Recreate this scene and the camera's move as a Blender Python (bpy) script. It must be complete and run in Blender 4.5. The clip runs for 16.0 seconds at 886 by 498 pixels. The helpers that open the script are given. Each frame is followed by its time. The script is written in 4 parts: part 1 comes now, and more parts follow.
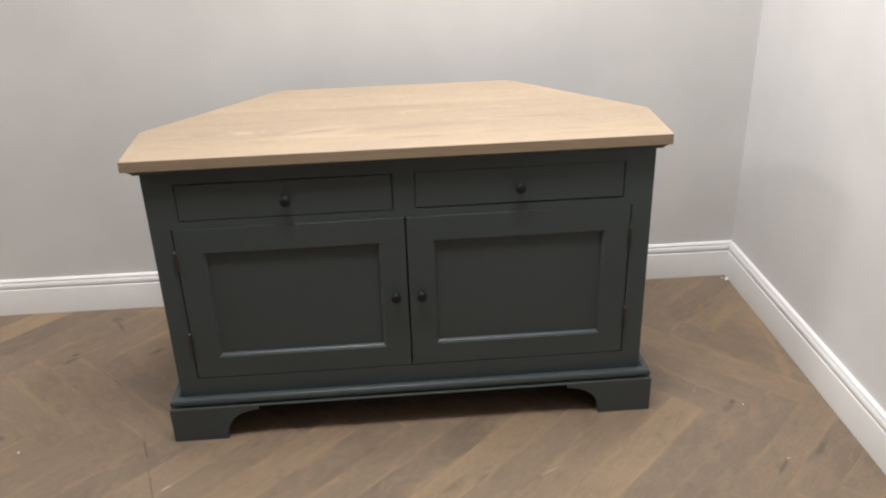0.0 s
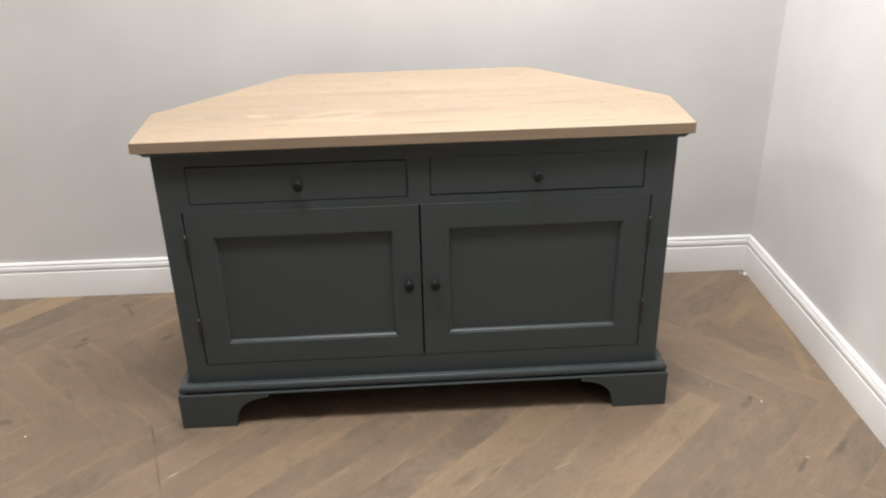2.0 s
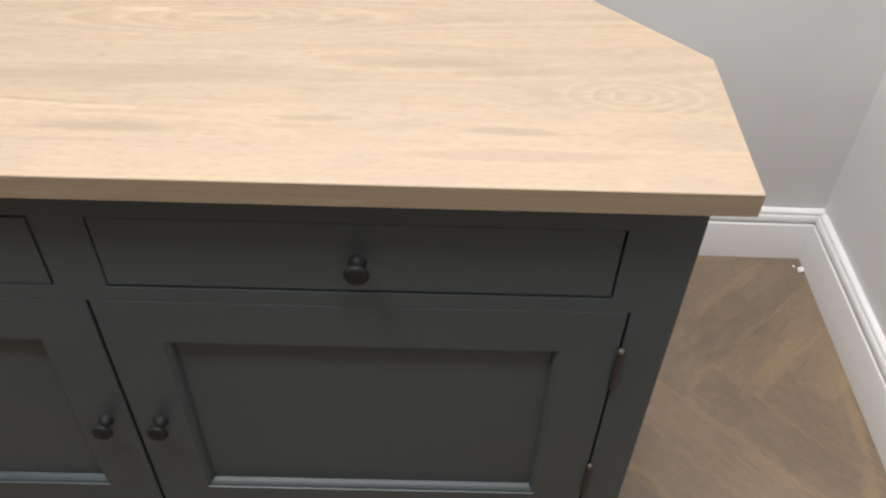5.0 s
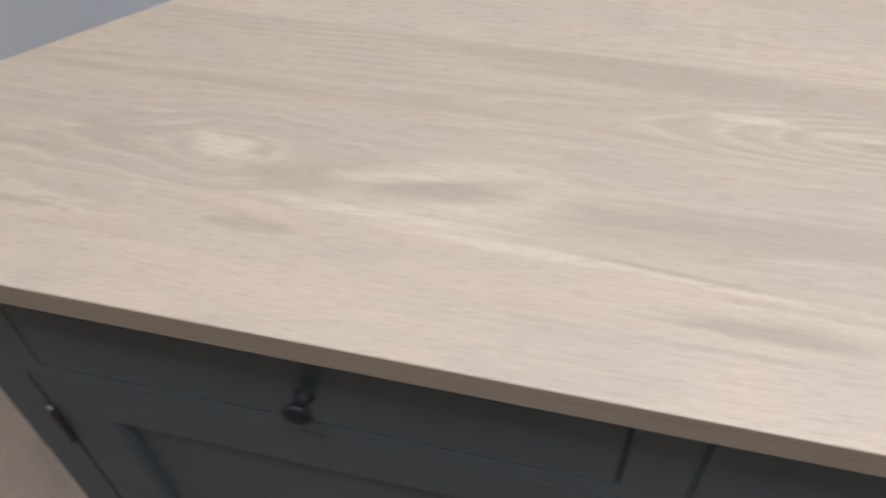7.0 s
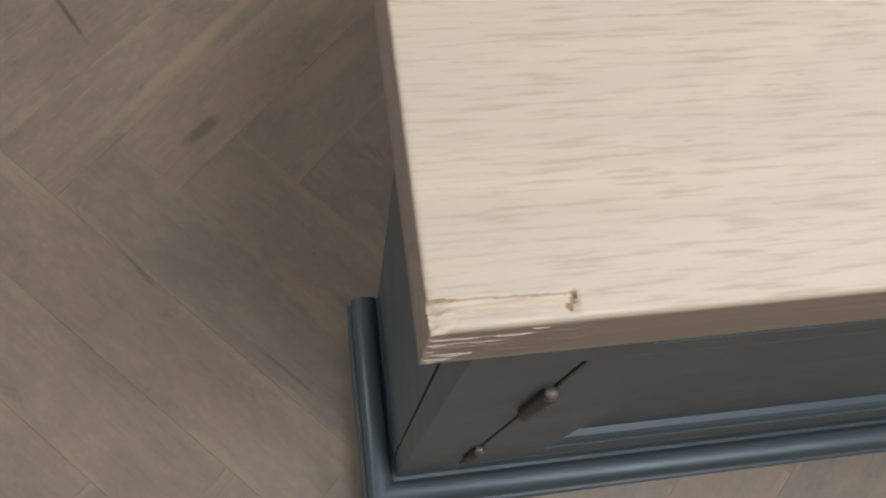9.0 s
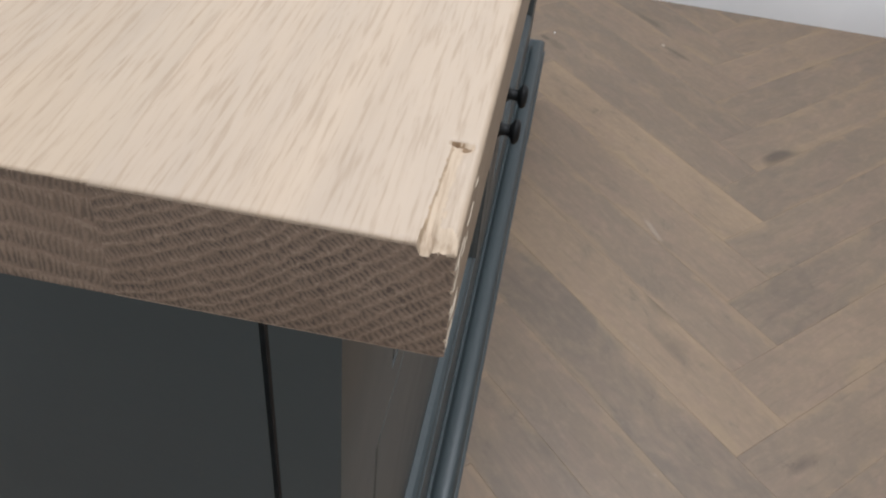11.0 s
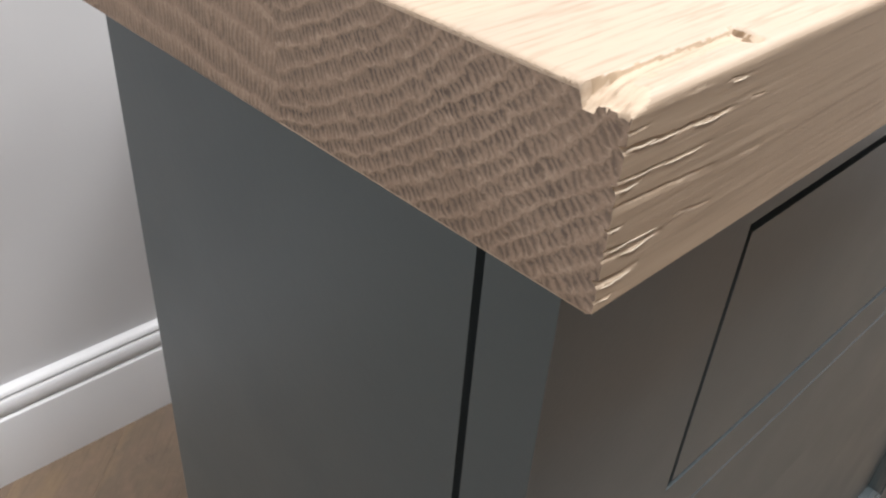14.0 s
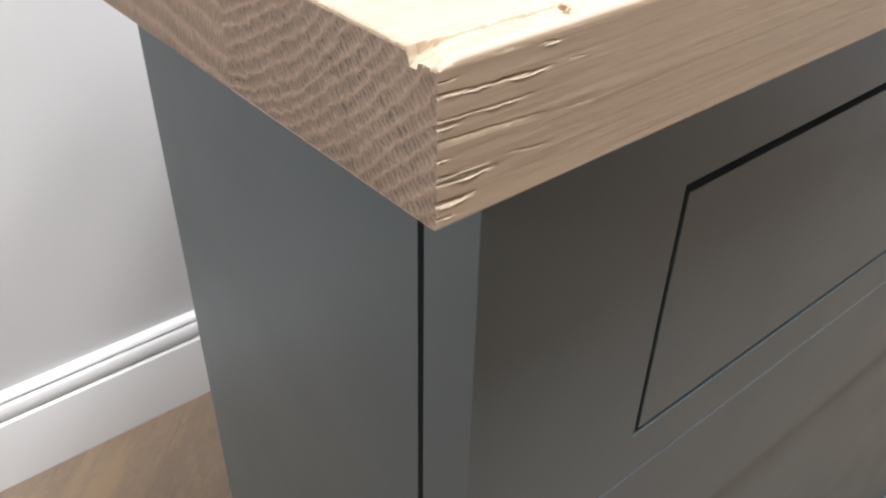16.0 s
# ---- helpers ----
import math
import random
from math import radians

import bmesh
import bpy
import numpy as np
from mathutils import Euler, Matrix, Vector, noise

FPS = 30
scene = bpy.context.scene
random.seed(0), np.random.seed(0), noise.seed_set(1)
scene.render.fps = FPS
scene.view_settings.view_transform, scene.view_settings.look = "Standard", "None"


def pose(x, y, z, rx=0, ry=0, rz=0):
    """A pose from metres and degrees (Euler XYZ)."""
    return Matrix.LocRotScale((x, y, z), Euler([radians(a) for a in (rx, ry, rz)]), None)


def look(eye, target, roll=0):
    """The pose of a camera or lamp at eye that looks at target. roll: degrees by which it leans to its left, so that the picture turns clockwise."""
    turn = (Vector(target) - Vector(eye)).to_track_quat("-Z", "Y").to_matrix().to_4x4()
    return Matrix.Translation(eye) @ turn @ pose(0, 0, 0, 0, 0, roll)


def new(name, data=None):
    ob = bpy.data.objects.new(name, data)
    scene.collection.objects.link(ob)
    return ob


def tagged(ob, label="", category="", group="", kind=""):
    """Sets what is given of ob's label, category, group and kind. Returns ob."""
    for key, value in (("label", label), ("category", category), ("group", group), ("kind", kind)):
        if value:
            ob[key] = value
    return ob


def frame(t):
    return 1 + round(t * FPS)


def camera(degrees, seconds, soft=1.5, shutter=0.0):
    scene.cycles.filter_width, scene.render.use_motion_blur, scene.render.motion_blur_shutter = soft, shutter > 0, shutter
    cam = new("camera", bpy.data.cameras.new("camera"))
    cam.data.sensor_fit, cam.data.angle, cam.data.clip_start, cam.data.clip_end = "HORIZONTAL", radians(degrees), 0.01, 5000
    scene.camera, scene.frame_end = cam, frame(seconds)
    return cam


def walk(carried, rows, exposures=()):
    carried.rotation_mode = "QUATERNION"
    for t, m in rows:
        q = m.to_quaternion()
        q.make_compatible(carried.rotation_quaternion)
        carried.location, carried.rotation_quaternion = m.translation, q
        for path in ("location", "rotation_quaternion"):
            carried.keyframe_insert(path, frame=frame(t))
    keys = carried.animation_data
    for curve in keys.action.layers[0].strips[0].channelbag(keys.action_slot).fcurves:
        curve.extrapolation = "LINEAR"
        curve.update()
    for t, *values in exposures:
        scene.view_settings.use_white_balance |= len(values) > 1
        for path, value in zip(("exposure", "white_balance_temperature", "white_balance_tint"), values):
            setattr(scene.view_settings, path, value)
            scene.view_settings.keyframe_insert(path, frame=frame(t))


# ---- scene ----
cam = camera(54.78, 16.0, soft=2.2, shutter=0.2)
PATH = [
    (0, (-0.0255, -1.7789, 1.3425), (0.0308, -0.8813, 0.9053), -1.79),
    (0.5, (-0.0263, -1.7768, 1.3327), (0.0269, -0.8809, 0.8917), -1.45),
    (1, (-0.0290, -1.7599, 1.3262), (0.0220, -0.8644, 0.8842), -1.47),
    (1.5, (-0.0371, -1.7562, 1.3193), (0.0105, -0.8606, 0.8770), -1.36),
    (2, (-0.0310, -1.7495, 1.3149), (0.0116, -0.8543, 0.8713), -1.27),
    (2.5, (0.0119, -1.7229, 1.3158), (0.0648, -0.8283, 0.8722), -1.23),
    (3, (0.0433, -1.6487, 1.3040), (0.0956, -0.7581, 0.8523), -1.35),
    (3.5, (0.0617, -1.3990, 1.2821), (0.1256, -0.5351, 0.7826), -0.29),
    (4, (0.1848, -1.0901, 1.2428), (0.2707, -0.2487, 0.7092), 1.13),
    (4.2, (0.2465, -0.9672, 1.2224), (0.3177, -0.1529, 0.6463), 2.02),
    (6.3, (0.3594, -0.2537, 1.1638), (0.2613, 0.3995, 0.4129), 0.43),
    (6.5, (0.2552, -0.2581, 1.1669), (0.1354, 0.3890, 0.4140), 1.65),
    (6.7, (0.1350, -0.2707, 1.1721), (0.0095, 0.3703, 0.4149), 0.87),
    (7, (-0.0643, -0.2937, 1.1756), (-0.2413, 0.3313, 0.4153), -2.68),
    (7.2, (-0.2118, -0.3069, 1.1586), (-0.4094, 0.3227, 0.4073), -2.72),
    (7.4, (-0.3210, -0.2775, 1.1372), (-0.5591, 0.3375, 0.3855), -3.92),
    (7.5, (-0.3772, -0.2525, 1.1158), (-0.6336, 0.3509, 0.3606), -4.75),
    (7.7, (-0.4593, -0.2020, 1.0998), (-0.7577, 0.3321, 0.3089), -9.98),
    (7.8, (-0.5073, -0.1851, 1.0798), (-0.7693, 0.3349, 0.2668), -8.05),
    (8, (-0.5681, -0.1445, 1.0396), (-0.7295, 0.3284, 0.1734), -5.15),
    (8.2, (-0.6166, -0.1128, 0.9757), (-0.6803, 0.3119, 0.0726), -0.21),
    (8.5, (-0.6476, -0.0789, 0.9176), (-0.5980, 0.2754, -0.0163), 8.94),
    (9, (-0.6168, -0.0580, 0.8725), (-0.4754, 0.2648, -0.0633), 17.63),
    (9.3, (-0.6098, -0.0677, 0.8749), (-0.4241, 0.2619, -0.0508), 18.34),
    (9.5, (-0.6077, -0.0603, 0.8627), (-0.3232, 0.2340, -0.0496), 22.85),
    (9.7, (-0.6262, -0.0487, 0.8557), (-0.2378, 0.1899, -0.0343), 23.49),
    (11.8, (-0.6921, -0.0320, 0.7957), (0.0986, 0.0631, 0.1909), 0.49),
    (12, (-0.6878, -0.0361, 0.7908), (0.0990, 0.0920, 0.1869), 2.24),
    (12.5, (-0.6811, -0.0559, 0.7799), (0.0518, 0.2613, 0.1781), 5.42),
    (13, (-0.6684, -0.0663, 0.7763), (-0.0345, 0.4687, 0.2178), 5.65),
    (13.5, (-0.6606, -0.0673, 0.7766), (-0.0569, 0.4854, 0.2022), 4.65),
    (14, (-0.6610, -0.0627, 0.7679), (-0.0736, 0.5080, 0.1941), 4.24),
    (14.5, (-0.6557, -0.0738, 0.7735), (-0.1136, 0.5216, 0.1805), 2.13),
    (15, (-0.6475, -0.0907, 0.7767), (-0.1030, 0.5151, 0.1966), 2.11),
    (15.5, (-0.6510, -0.0988, 0.7812), (-0.1189, 0.5172, 0.2002), 1.25),
    (16, (-0.6593, -0.0977, 0.7765), (-0.1374, 0.5232, 0.1917), 1.12),
]
EXPOSURES = [
    (0.0, -0.19, 6460, 10), (1.5, 0.02, 6420, 10), (4.2, 0.03, 6440, 10), (6.3, -0.64, 5750, 8), (7.0, -0.54, 5430, 8), (7.5, -0.38, 5150, 7),
    (8.0, -0.42, 5300, 7), (8.6, -0.09, 5500, 6), (9.0, -0.38, 5600, 6), (9.7, -0.40, 5600, 7), (11.8, -0.36, 5900, 9), (12.5, 0.10, 5950, 9), (12.9, 0.12, 6100, 10), (13.5, 0.03, 5980, 10), (14.0, 0.28, 6100, 11), (14.5, 0.33, 6050, 11), (15.0, 0.26, 6050, 11), (15.5, 0.10, 5930, 10), (16.0, 0.68, 6050, 10),
]
walk(cam, [(t, look(eye, target, roll)) for t, eye, target, roll in PATH], EXPOSURES)

# ---- light ----
world = bpy.data.worlds.new("world")
scene.world = world
world.use_nodes = True
world.node_tree.nodes["Background"].inputs["Color"].default_value = (0.8, 0.85, 0.9, 1)
world.node_tree.nodes["Background"].inputs["Strength"].default_value = 0.05


def area_lamp(name, at, size, watts, colour):
    data = bpy.data.lights.new(name, "AREA")
    data.shape, data.size, data.size_y = "RECTANGLE", size[0], size[1]
    data.energy, data.color = watts, colour
    ob = new(name, data)
    ob.matrix_world = pose(*at)
    return ob


CEILING = 2.4
# Overhead light follows from the knobs' shadows; fittings are unseen, places and watts fitted.
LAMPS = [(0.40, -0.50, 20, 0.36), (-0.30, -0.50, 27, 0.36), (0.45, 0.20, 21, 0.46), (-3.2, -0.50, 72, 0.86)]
# Last two are added fill; the far one brightens the cabinet's left side.
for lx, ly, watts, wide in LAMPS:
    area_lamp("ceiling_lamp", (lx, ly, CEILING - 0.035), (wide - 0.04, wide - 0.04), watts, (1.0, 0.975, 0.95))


# ---- materials ----
def material(name):
    m = bpy.data.materials.new(name)
    m.use_nodes = True
    t = m.node_tree
    t.nodes.clear()
    out = t.nodes.new("ShaderNodeOutputMaterial")
    b = t.nodes.new("ShaderNodeBsdfPrincipled")
    t.links.new(b.outputs[0], out.inputs[0])
    return m, t, b


def node(t, kind, inputs=(), **props):
    n = t.nodes.new(kind)
    for k, v in props.items():
        if k == "operation":
            n.operation = v
        elif k == "blend_type":
            n.blend_type = v
        elif k == "data_type":
            n.data_type = v
        elif k == "wave_type":
            n.wave_type = v
        elif k == "bands_direction":
            n.bands_direction = v
        elif k == "feature":
            n.feature = v
    for k, v in dict(inputs).items():
        if isinstance(v, bpy.types.NodeSocket):
            t.links.new(v, n.inputs[k])
        else:
            n.inputs[k].default_value = v
    return n


def coords(t, scale=(1, 1, 1), shift=None, rotation=(0, 0, 0), space="Object"):
    c = node(t, "ShaderNodeTexCoord")
    src = c.outputs[space]
    if shift is not None:
        src = node(t, "ShaderNodeVectorMath", {0: src, 1: shift}, operation="ADD").outputs[0]
    return node(t, "ShaderNodeMapping", {"Vector": src, "Scale": scale, "Rotation": rotation}).outputs[0]


def noise_tex(t, vec, scale, detail=4, rough=0.5, distortion=0.0):
    return node(t, "ShaderNodeTexNoise", {"Vector": vec, "Scale": scale, "Detail": detail, "Roughness": rough, "Distortion": distortion}).outputs["Fac"]


def ramp(t, fac, stops):
    r = t.nodes.new("ShaderNodeValToRGB")
    t.links.new(fac, r.inputs[0])
    els = r.color_ramp.elements
    while len(els) < len(stops):
        els.new(0.5)
    for e, (p, c) in zip(els, stops):
        e.position = p
        e.color = (*c, 1) if len(c) == 3 else c
    return r.outputs[0]


def grey(v):
    return (v, v, v)


def mix(t, fac, a, b, blend="MIX"):
    n = t.nodes.new("ShaderNodeMix")
    n.data_type, n.blend_type = "RGBA", blend
    for sock, v in ((n.inputs[0], fac), (n.inputs[6], a), (n.inputs[7], b)):
        if isinstance(v, bpy.types.NodeSocket):
            t.links.new(v, sock)
        elif isinstance(v, float):
            sock.default_value = v
        else:
            sock.default_value = (*v, 1)
    return n.outputs[2]


def maths(t, op, a, b=0.0):
    return node(t, "ShaderNodeMath", {0: a, 1: b}, operation=op).outputs[0]


def bump(t, b, height, strength, distance):
    n = node(t, "ShaderNodeBump", {"Height": height, "Strength": strength, "Distance": distance})
    t.links.new(n.outputs[0], b.inputs["Normal"])


def random_shift(t, reach=7.0, island=False):
    r = t.nodes.new("ShaderNodeNewGeometry").outputs["Random Per Island"] if island else t.nodes.new("ShaderNodeObjectInfo").outputs["Random"]
    c = node(t, "ShaderNodeCombineXYZ", {0: maths(t, "MULTIPLY", r, reach), 1: maths(t, "MULTIPLY", r, reach * 3.7), 2: maths(t, "MULTIPLY", r, reach * 1.9)})
    return c.outputs[0], r


def paint_material(name, colour, rough, fine=0.06):
    m, t, b = material(name)
    big = noise_tex(t, coords(t), 3.0, 3)
    orange = noise_tex(t, coords(t), 420.0, 3)
    sheen = noise_tex(t, coords(t), 22.0, 3)
    dark = tuple(c * 0.94 for c in colour)
    light = tuple(min(1, c * 1.05) for c in colour)
    t.links.new(ramp(t, big, [(0.3, dark), (0.7, light)]), b.inputs["Base Color"])
    t.links.new(ramp(t, sheen, [(0.25, grey(rough - 0.03)), (0.75, grey(rough + 0.04))]), b.inputs["Roughness"])
    bump(t, b, orange, fine, 0.0006)
    return m


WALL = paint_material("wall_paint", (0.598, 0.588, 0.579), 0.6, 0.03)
# Side wall: colour lifted above WALL to stand for its stronger light.
WALL_LIT = paint_material("lit_wall_paint", (0.69, 0.68, 0.675), 0.6, 0.03)
CEIL = paint_material("ceiling_paint", (0.8, 0.79, 0.77), 0.8, 0.03)
WHITE = paint_material("white_gloss_paint", (0.78, 0.775, 0.77), 0.32, 0.04)
PAINT = paint_material("dark_green_grey_paint", (0.0460, 0.0580, 0.0610), 0.40, 0.05)
PAINT.node_tree.nodes["Principled BSDF"].inputs["Specular IOR Level"].default_value = 0.46


def simple(name, colour, rough, metal=0.0):
    m, t, b = material(name)
    n = noise_tex(t, coords(t), 180, 3)
    t.links.new(ramp(t, n, [(0.3, tuple(c * 0.8 for c in colour)), (0.7, tuple(c * 1.15 for c in colour))]), b.inputs["Base Color"])
    t.links.new(ramp(t, n, [(0.3, grey(rough - 0.05)), (0.7, grey(rough + 0.08))]), b.inputs["Roughness"])
    b.inputs["Metallic"].default_value = metal
    return m


IRON = simple("black_bronze", (0.010, 0.010, 0.010), 0.5, 0.0)
IRON.node_tree.nodes["Principled BSDF"].inputs["Specular IOR Level"].default_value = 0.25
HINGE = simple("dark_brown_hinge", (0.022, 0.014, 0.011), 0.45, 0.0)
PEWTER = simple("pale_metal", (0.125, 0.105, 0.082), 0.42, 0.2)
CHALK = simple("white_crumb", (0.8, 0.8, 0.78), 0.9)
# Cabinet inside, darkened so that the shade in the gaps is in the colour.
INSIDE_DARKENED = simple("darkened_inside", (0.025, 0.02, 0.016), 0.9)


LINE, CREAM, GREIGE = (0.290, 0.220, 0.150), (0.435, 0.341, 0.244), (0.278, 0.220, 0.160)


def centred(t, at, reach, wobble, lean=0.0):
    """Warped distance from a place of the top, in units of reach along and across a grain that leans off the board's length."""
    v = node(t, "ShaderNodeVectorMath", {0: node(t, "ShaderNodeTexCoord").outputs["Object"], 1: (at[0], at[1], 0.736)}, operation="SUBTRACT").outputs[0]
    if lean:
        v = node(t, "ShaderNodeMapping", {"Vector": v, "Rotation": (0, 0, -math.atan(lean))}).outputs[0]
    v = node(t, "ShaderNodeVectorMath", {0: v, 1: (1 / reach[0], 1 / reach[1], 0.0)}, operation="MULTIPLY").outputs[0]
    return maths(t, "ADD", node(t, "ShaderNodeVectorMath", {0: v}, operation="LENGTH").outputs["Value"], wobble)


def ring_field(t, hearts, wobble):
    """Growth rings as they are cut on a flat-sawn face: closed round each heart, drawn out straight along the board further off.
    A heart: place, metres for each ring along and across, rings after which they run straight, rings to start from, lean."""
    field = None
    sep = node(t, "ShaderNodeSeparateXYZ", {0: node(t, "ShaderNodeTexCoord").outputs["Object"]})
    for x, y, along, across, reach, first, lean in hearts:
        dx = maths(t, "SUBTRACT", sep.outputs[0], x)
        dy = maths(t, "SUBTRACT", maths(t, "SUBTRACT", sep.outputs[1], y), maths(t, "MULTIPLY", dx, lean))
        g = maths(t, "MULTIPLY", maths(t, "TANH", maths(t, "MULTIPLY", dx, 1 / (along * reach))), reach)
        h = maths(t, "MULTIPLY", dy, 1 / across)
        n = maths(t, "SQRT", maths(t, "ADD", maths(t, "MULTIPLY", g, g), maths(t, "MULTIPLY", h, h)))
        n = maths(t, "ADD", n, first)
        field = n if field is None else node(t, "ShaderNodeMath", {0: field, 1: n, 2: 0.8}, operation="SMOOTH_MIN").outputs[0]
    return maths(t, "ADD", field, wobble)


def oak_face(light, dark, hearts, lines, bloom_from, patches=(), wander=1.6):
    """Limed oak: growth rings round the hearts of the board, grey bloom, streaks and fine pores."""
    m, t, b = material("limed_oak")
    shift = random_shift(t)[0]
    drift = noise_tex(t, coords(t, (3.4, 15, 8), shift), 1.0, 4, 0.55, 0.5)
    fuzz = noise_tex(t, coords(t, (12, 220, 160), shift), 1.0, 3, 0.6)
    wobble = maths(t, "ADD", maths(t, "MULTIPLY", drift, wander), maths(t, "MULTIPLY", fuzz, 0.30))
    field = ring_field(t, hearts, wobble)
    ring = maths(t, "FRACT", field)
    line = ramp(t, ring, [(0.0, grey(0.05)), (0.35, grey(0.25)), (0.62, grey(0.8)), (0.80, grey(1.0)), (0.93, grey(0.45)), (1.0, grey(0.05))])
    glint = ramp(t, ring, [(0.0, grey(1.0)), (0.12, grey(0.9)), (0.30, grey(0.0)), (0.93, grey(0.0)), (1.0, grey(1.0))])
    fade = noise_tex(t, coords(t, (4.5, 24, 16), shift), 1.0, 3, 0.6, 0.3)
    near_heart = maths(t, "MULTIPLY", maths(t, "MAXIMUM", maths(t, "SUBTRACT", 1.0, maths(t, "MULTIPLY", field, 0.13)), 0.0), 0.34)
    drawn = maths(t, "ADD", fade, near_heart)
    tint = noise_tex(t, coords(t, (6, 19, 14), shift), 1.0, 4, 0.6, 0.6)
    bloom = noise_tex(t, coords(t, (4.2, 21, 14), shift), 1.0, 4, 0.6, 0.7)
    streak = noise_tex(t, coords(t, (4, 130, 90), shift), 1.0, 3, 0.6)
    hair = noise_tex(t, coords(t, (9, 420, 300), shift), 1.0, 4, 0.65)
    pores = noise_tex(t, coords(t, (62, 950, 700), shift), 1.0, 3, 0.6)
    tick = noise_tex(t, coords(t, (85, 700, 500), shift), 1.0, 2, 0.5)
    col = ramp(t, streak, [(0.25, tuple(c * 0.965 for c in light)), (0.75, tuple(c * 1.03 for c in light))])
    col = mix(t, maths(t, "MULTIPLY", maths(t, "MULTIPLY", line, ramp(t, drawn, [(0.46, grey(0.04)), (0.70, grey(0.85))])), lines), col, dark)
    col = mix(t, maths(t, "MULTIPLY", maths(t, "MULTIPLY", glint, ramp(t, drawn, [(0.46, grey(0.03)), (0.70, grey(0.9))])), lines * 0.75), col, CREAM)
    bloom = maths(t, "ADD", bloom, maths(t, "MULTIPLY", maths(t, "SUBTRACT", streak, 0.5), 0.22))
    col = mix(t, ramp(t, bloom, [(bloom_from, grey(0.0)), (bloom_from + 0.12, grey(0.6))]), col, (0.285, 0.226, 0.165))
    col = mix(t, ramp(t, tint, [(0.44, grey(0.0)), (0.66, grey(0.5))]), col, (0.322, 0.264, 0.206))
    warp = maths(t, "ADD", maths(t, "MULTIPLY", maths(t, "SUBTRACT", tint, 0.5), 3.6), maths(t, "MULTIPLY", maths(t, "SUBTRACT", streak, 0.5), 2.8))
    for at, size, tone, k, *figure in patches:
        p = centred(t, at, size, maths(t, "MULTIPLY", warp, figure[0]), figure[1]) if figure else centred(t, at, size, warp)
        col = mix(t, ramp(t, p, [(0.35, grey(k)), (1.15, grey(0.0))]), col, tone)
    col = mix(t, ramp(t, hair, [(0.52, grey(0.0)), (0.70, grey(0.22))]), col, (0.285, 0.212, 0.145))
    col = mix(t, ramp(t, pores, [(0.51, grey(0.0)), (0.66, grey(0.46))]), col, (0.25, 0.178, 0.113))
    col = mix(t, ramp(t, tick, [(0.70, grey(0.0)), (0.78, grey(0.55))]), col, (0.19, 0.128, 0.078))
    t.links.new(col, b.inputs["Base Color"])
    t.links.new(ramp(t, pores, [(0.4, grey(0.46)), (0.7, grey(0.62))]), b.inputs["Roughness"])
    bump(t, b, maths(t, "SUBTRACT", streak, maths(t, "MULTIPLY", pores, 0.9)), 0.035, 0.001)
    return m


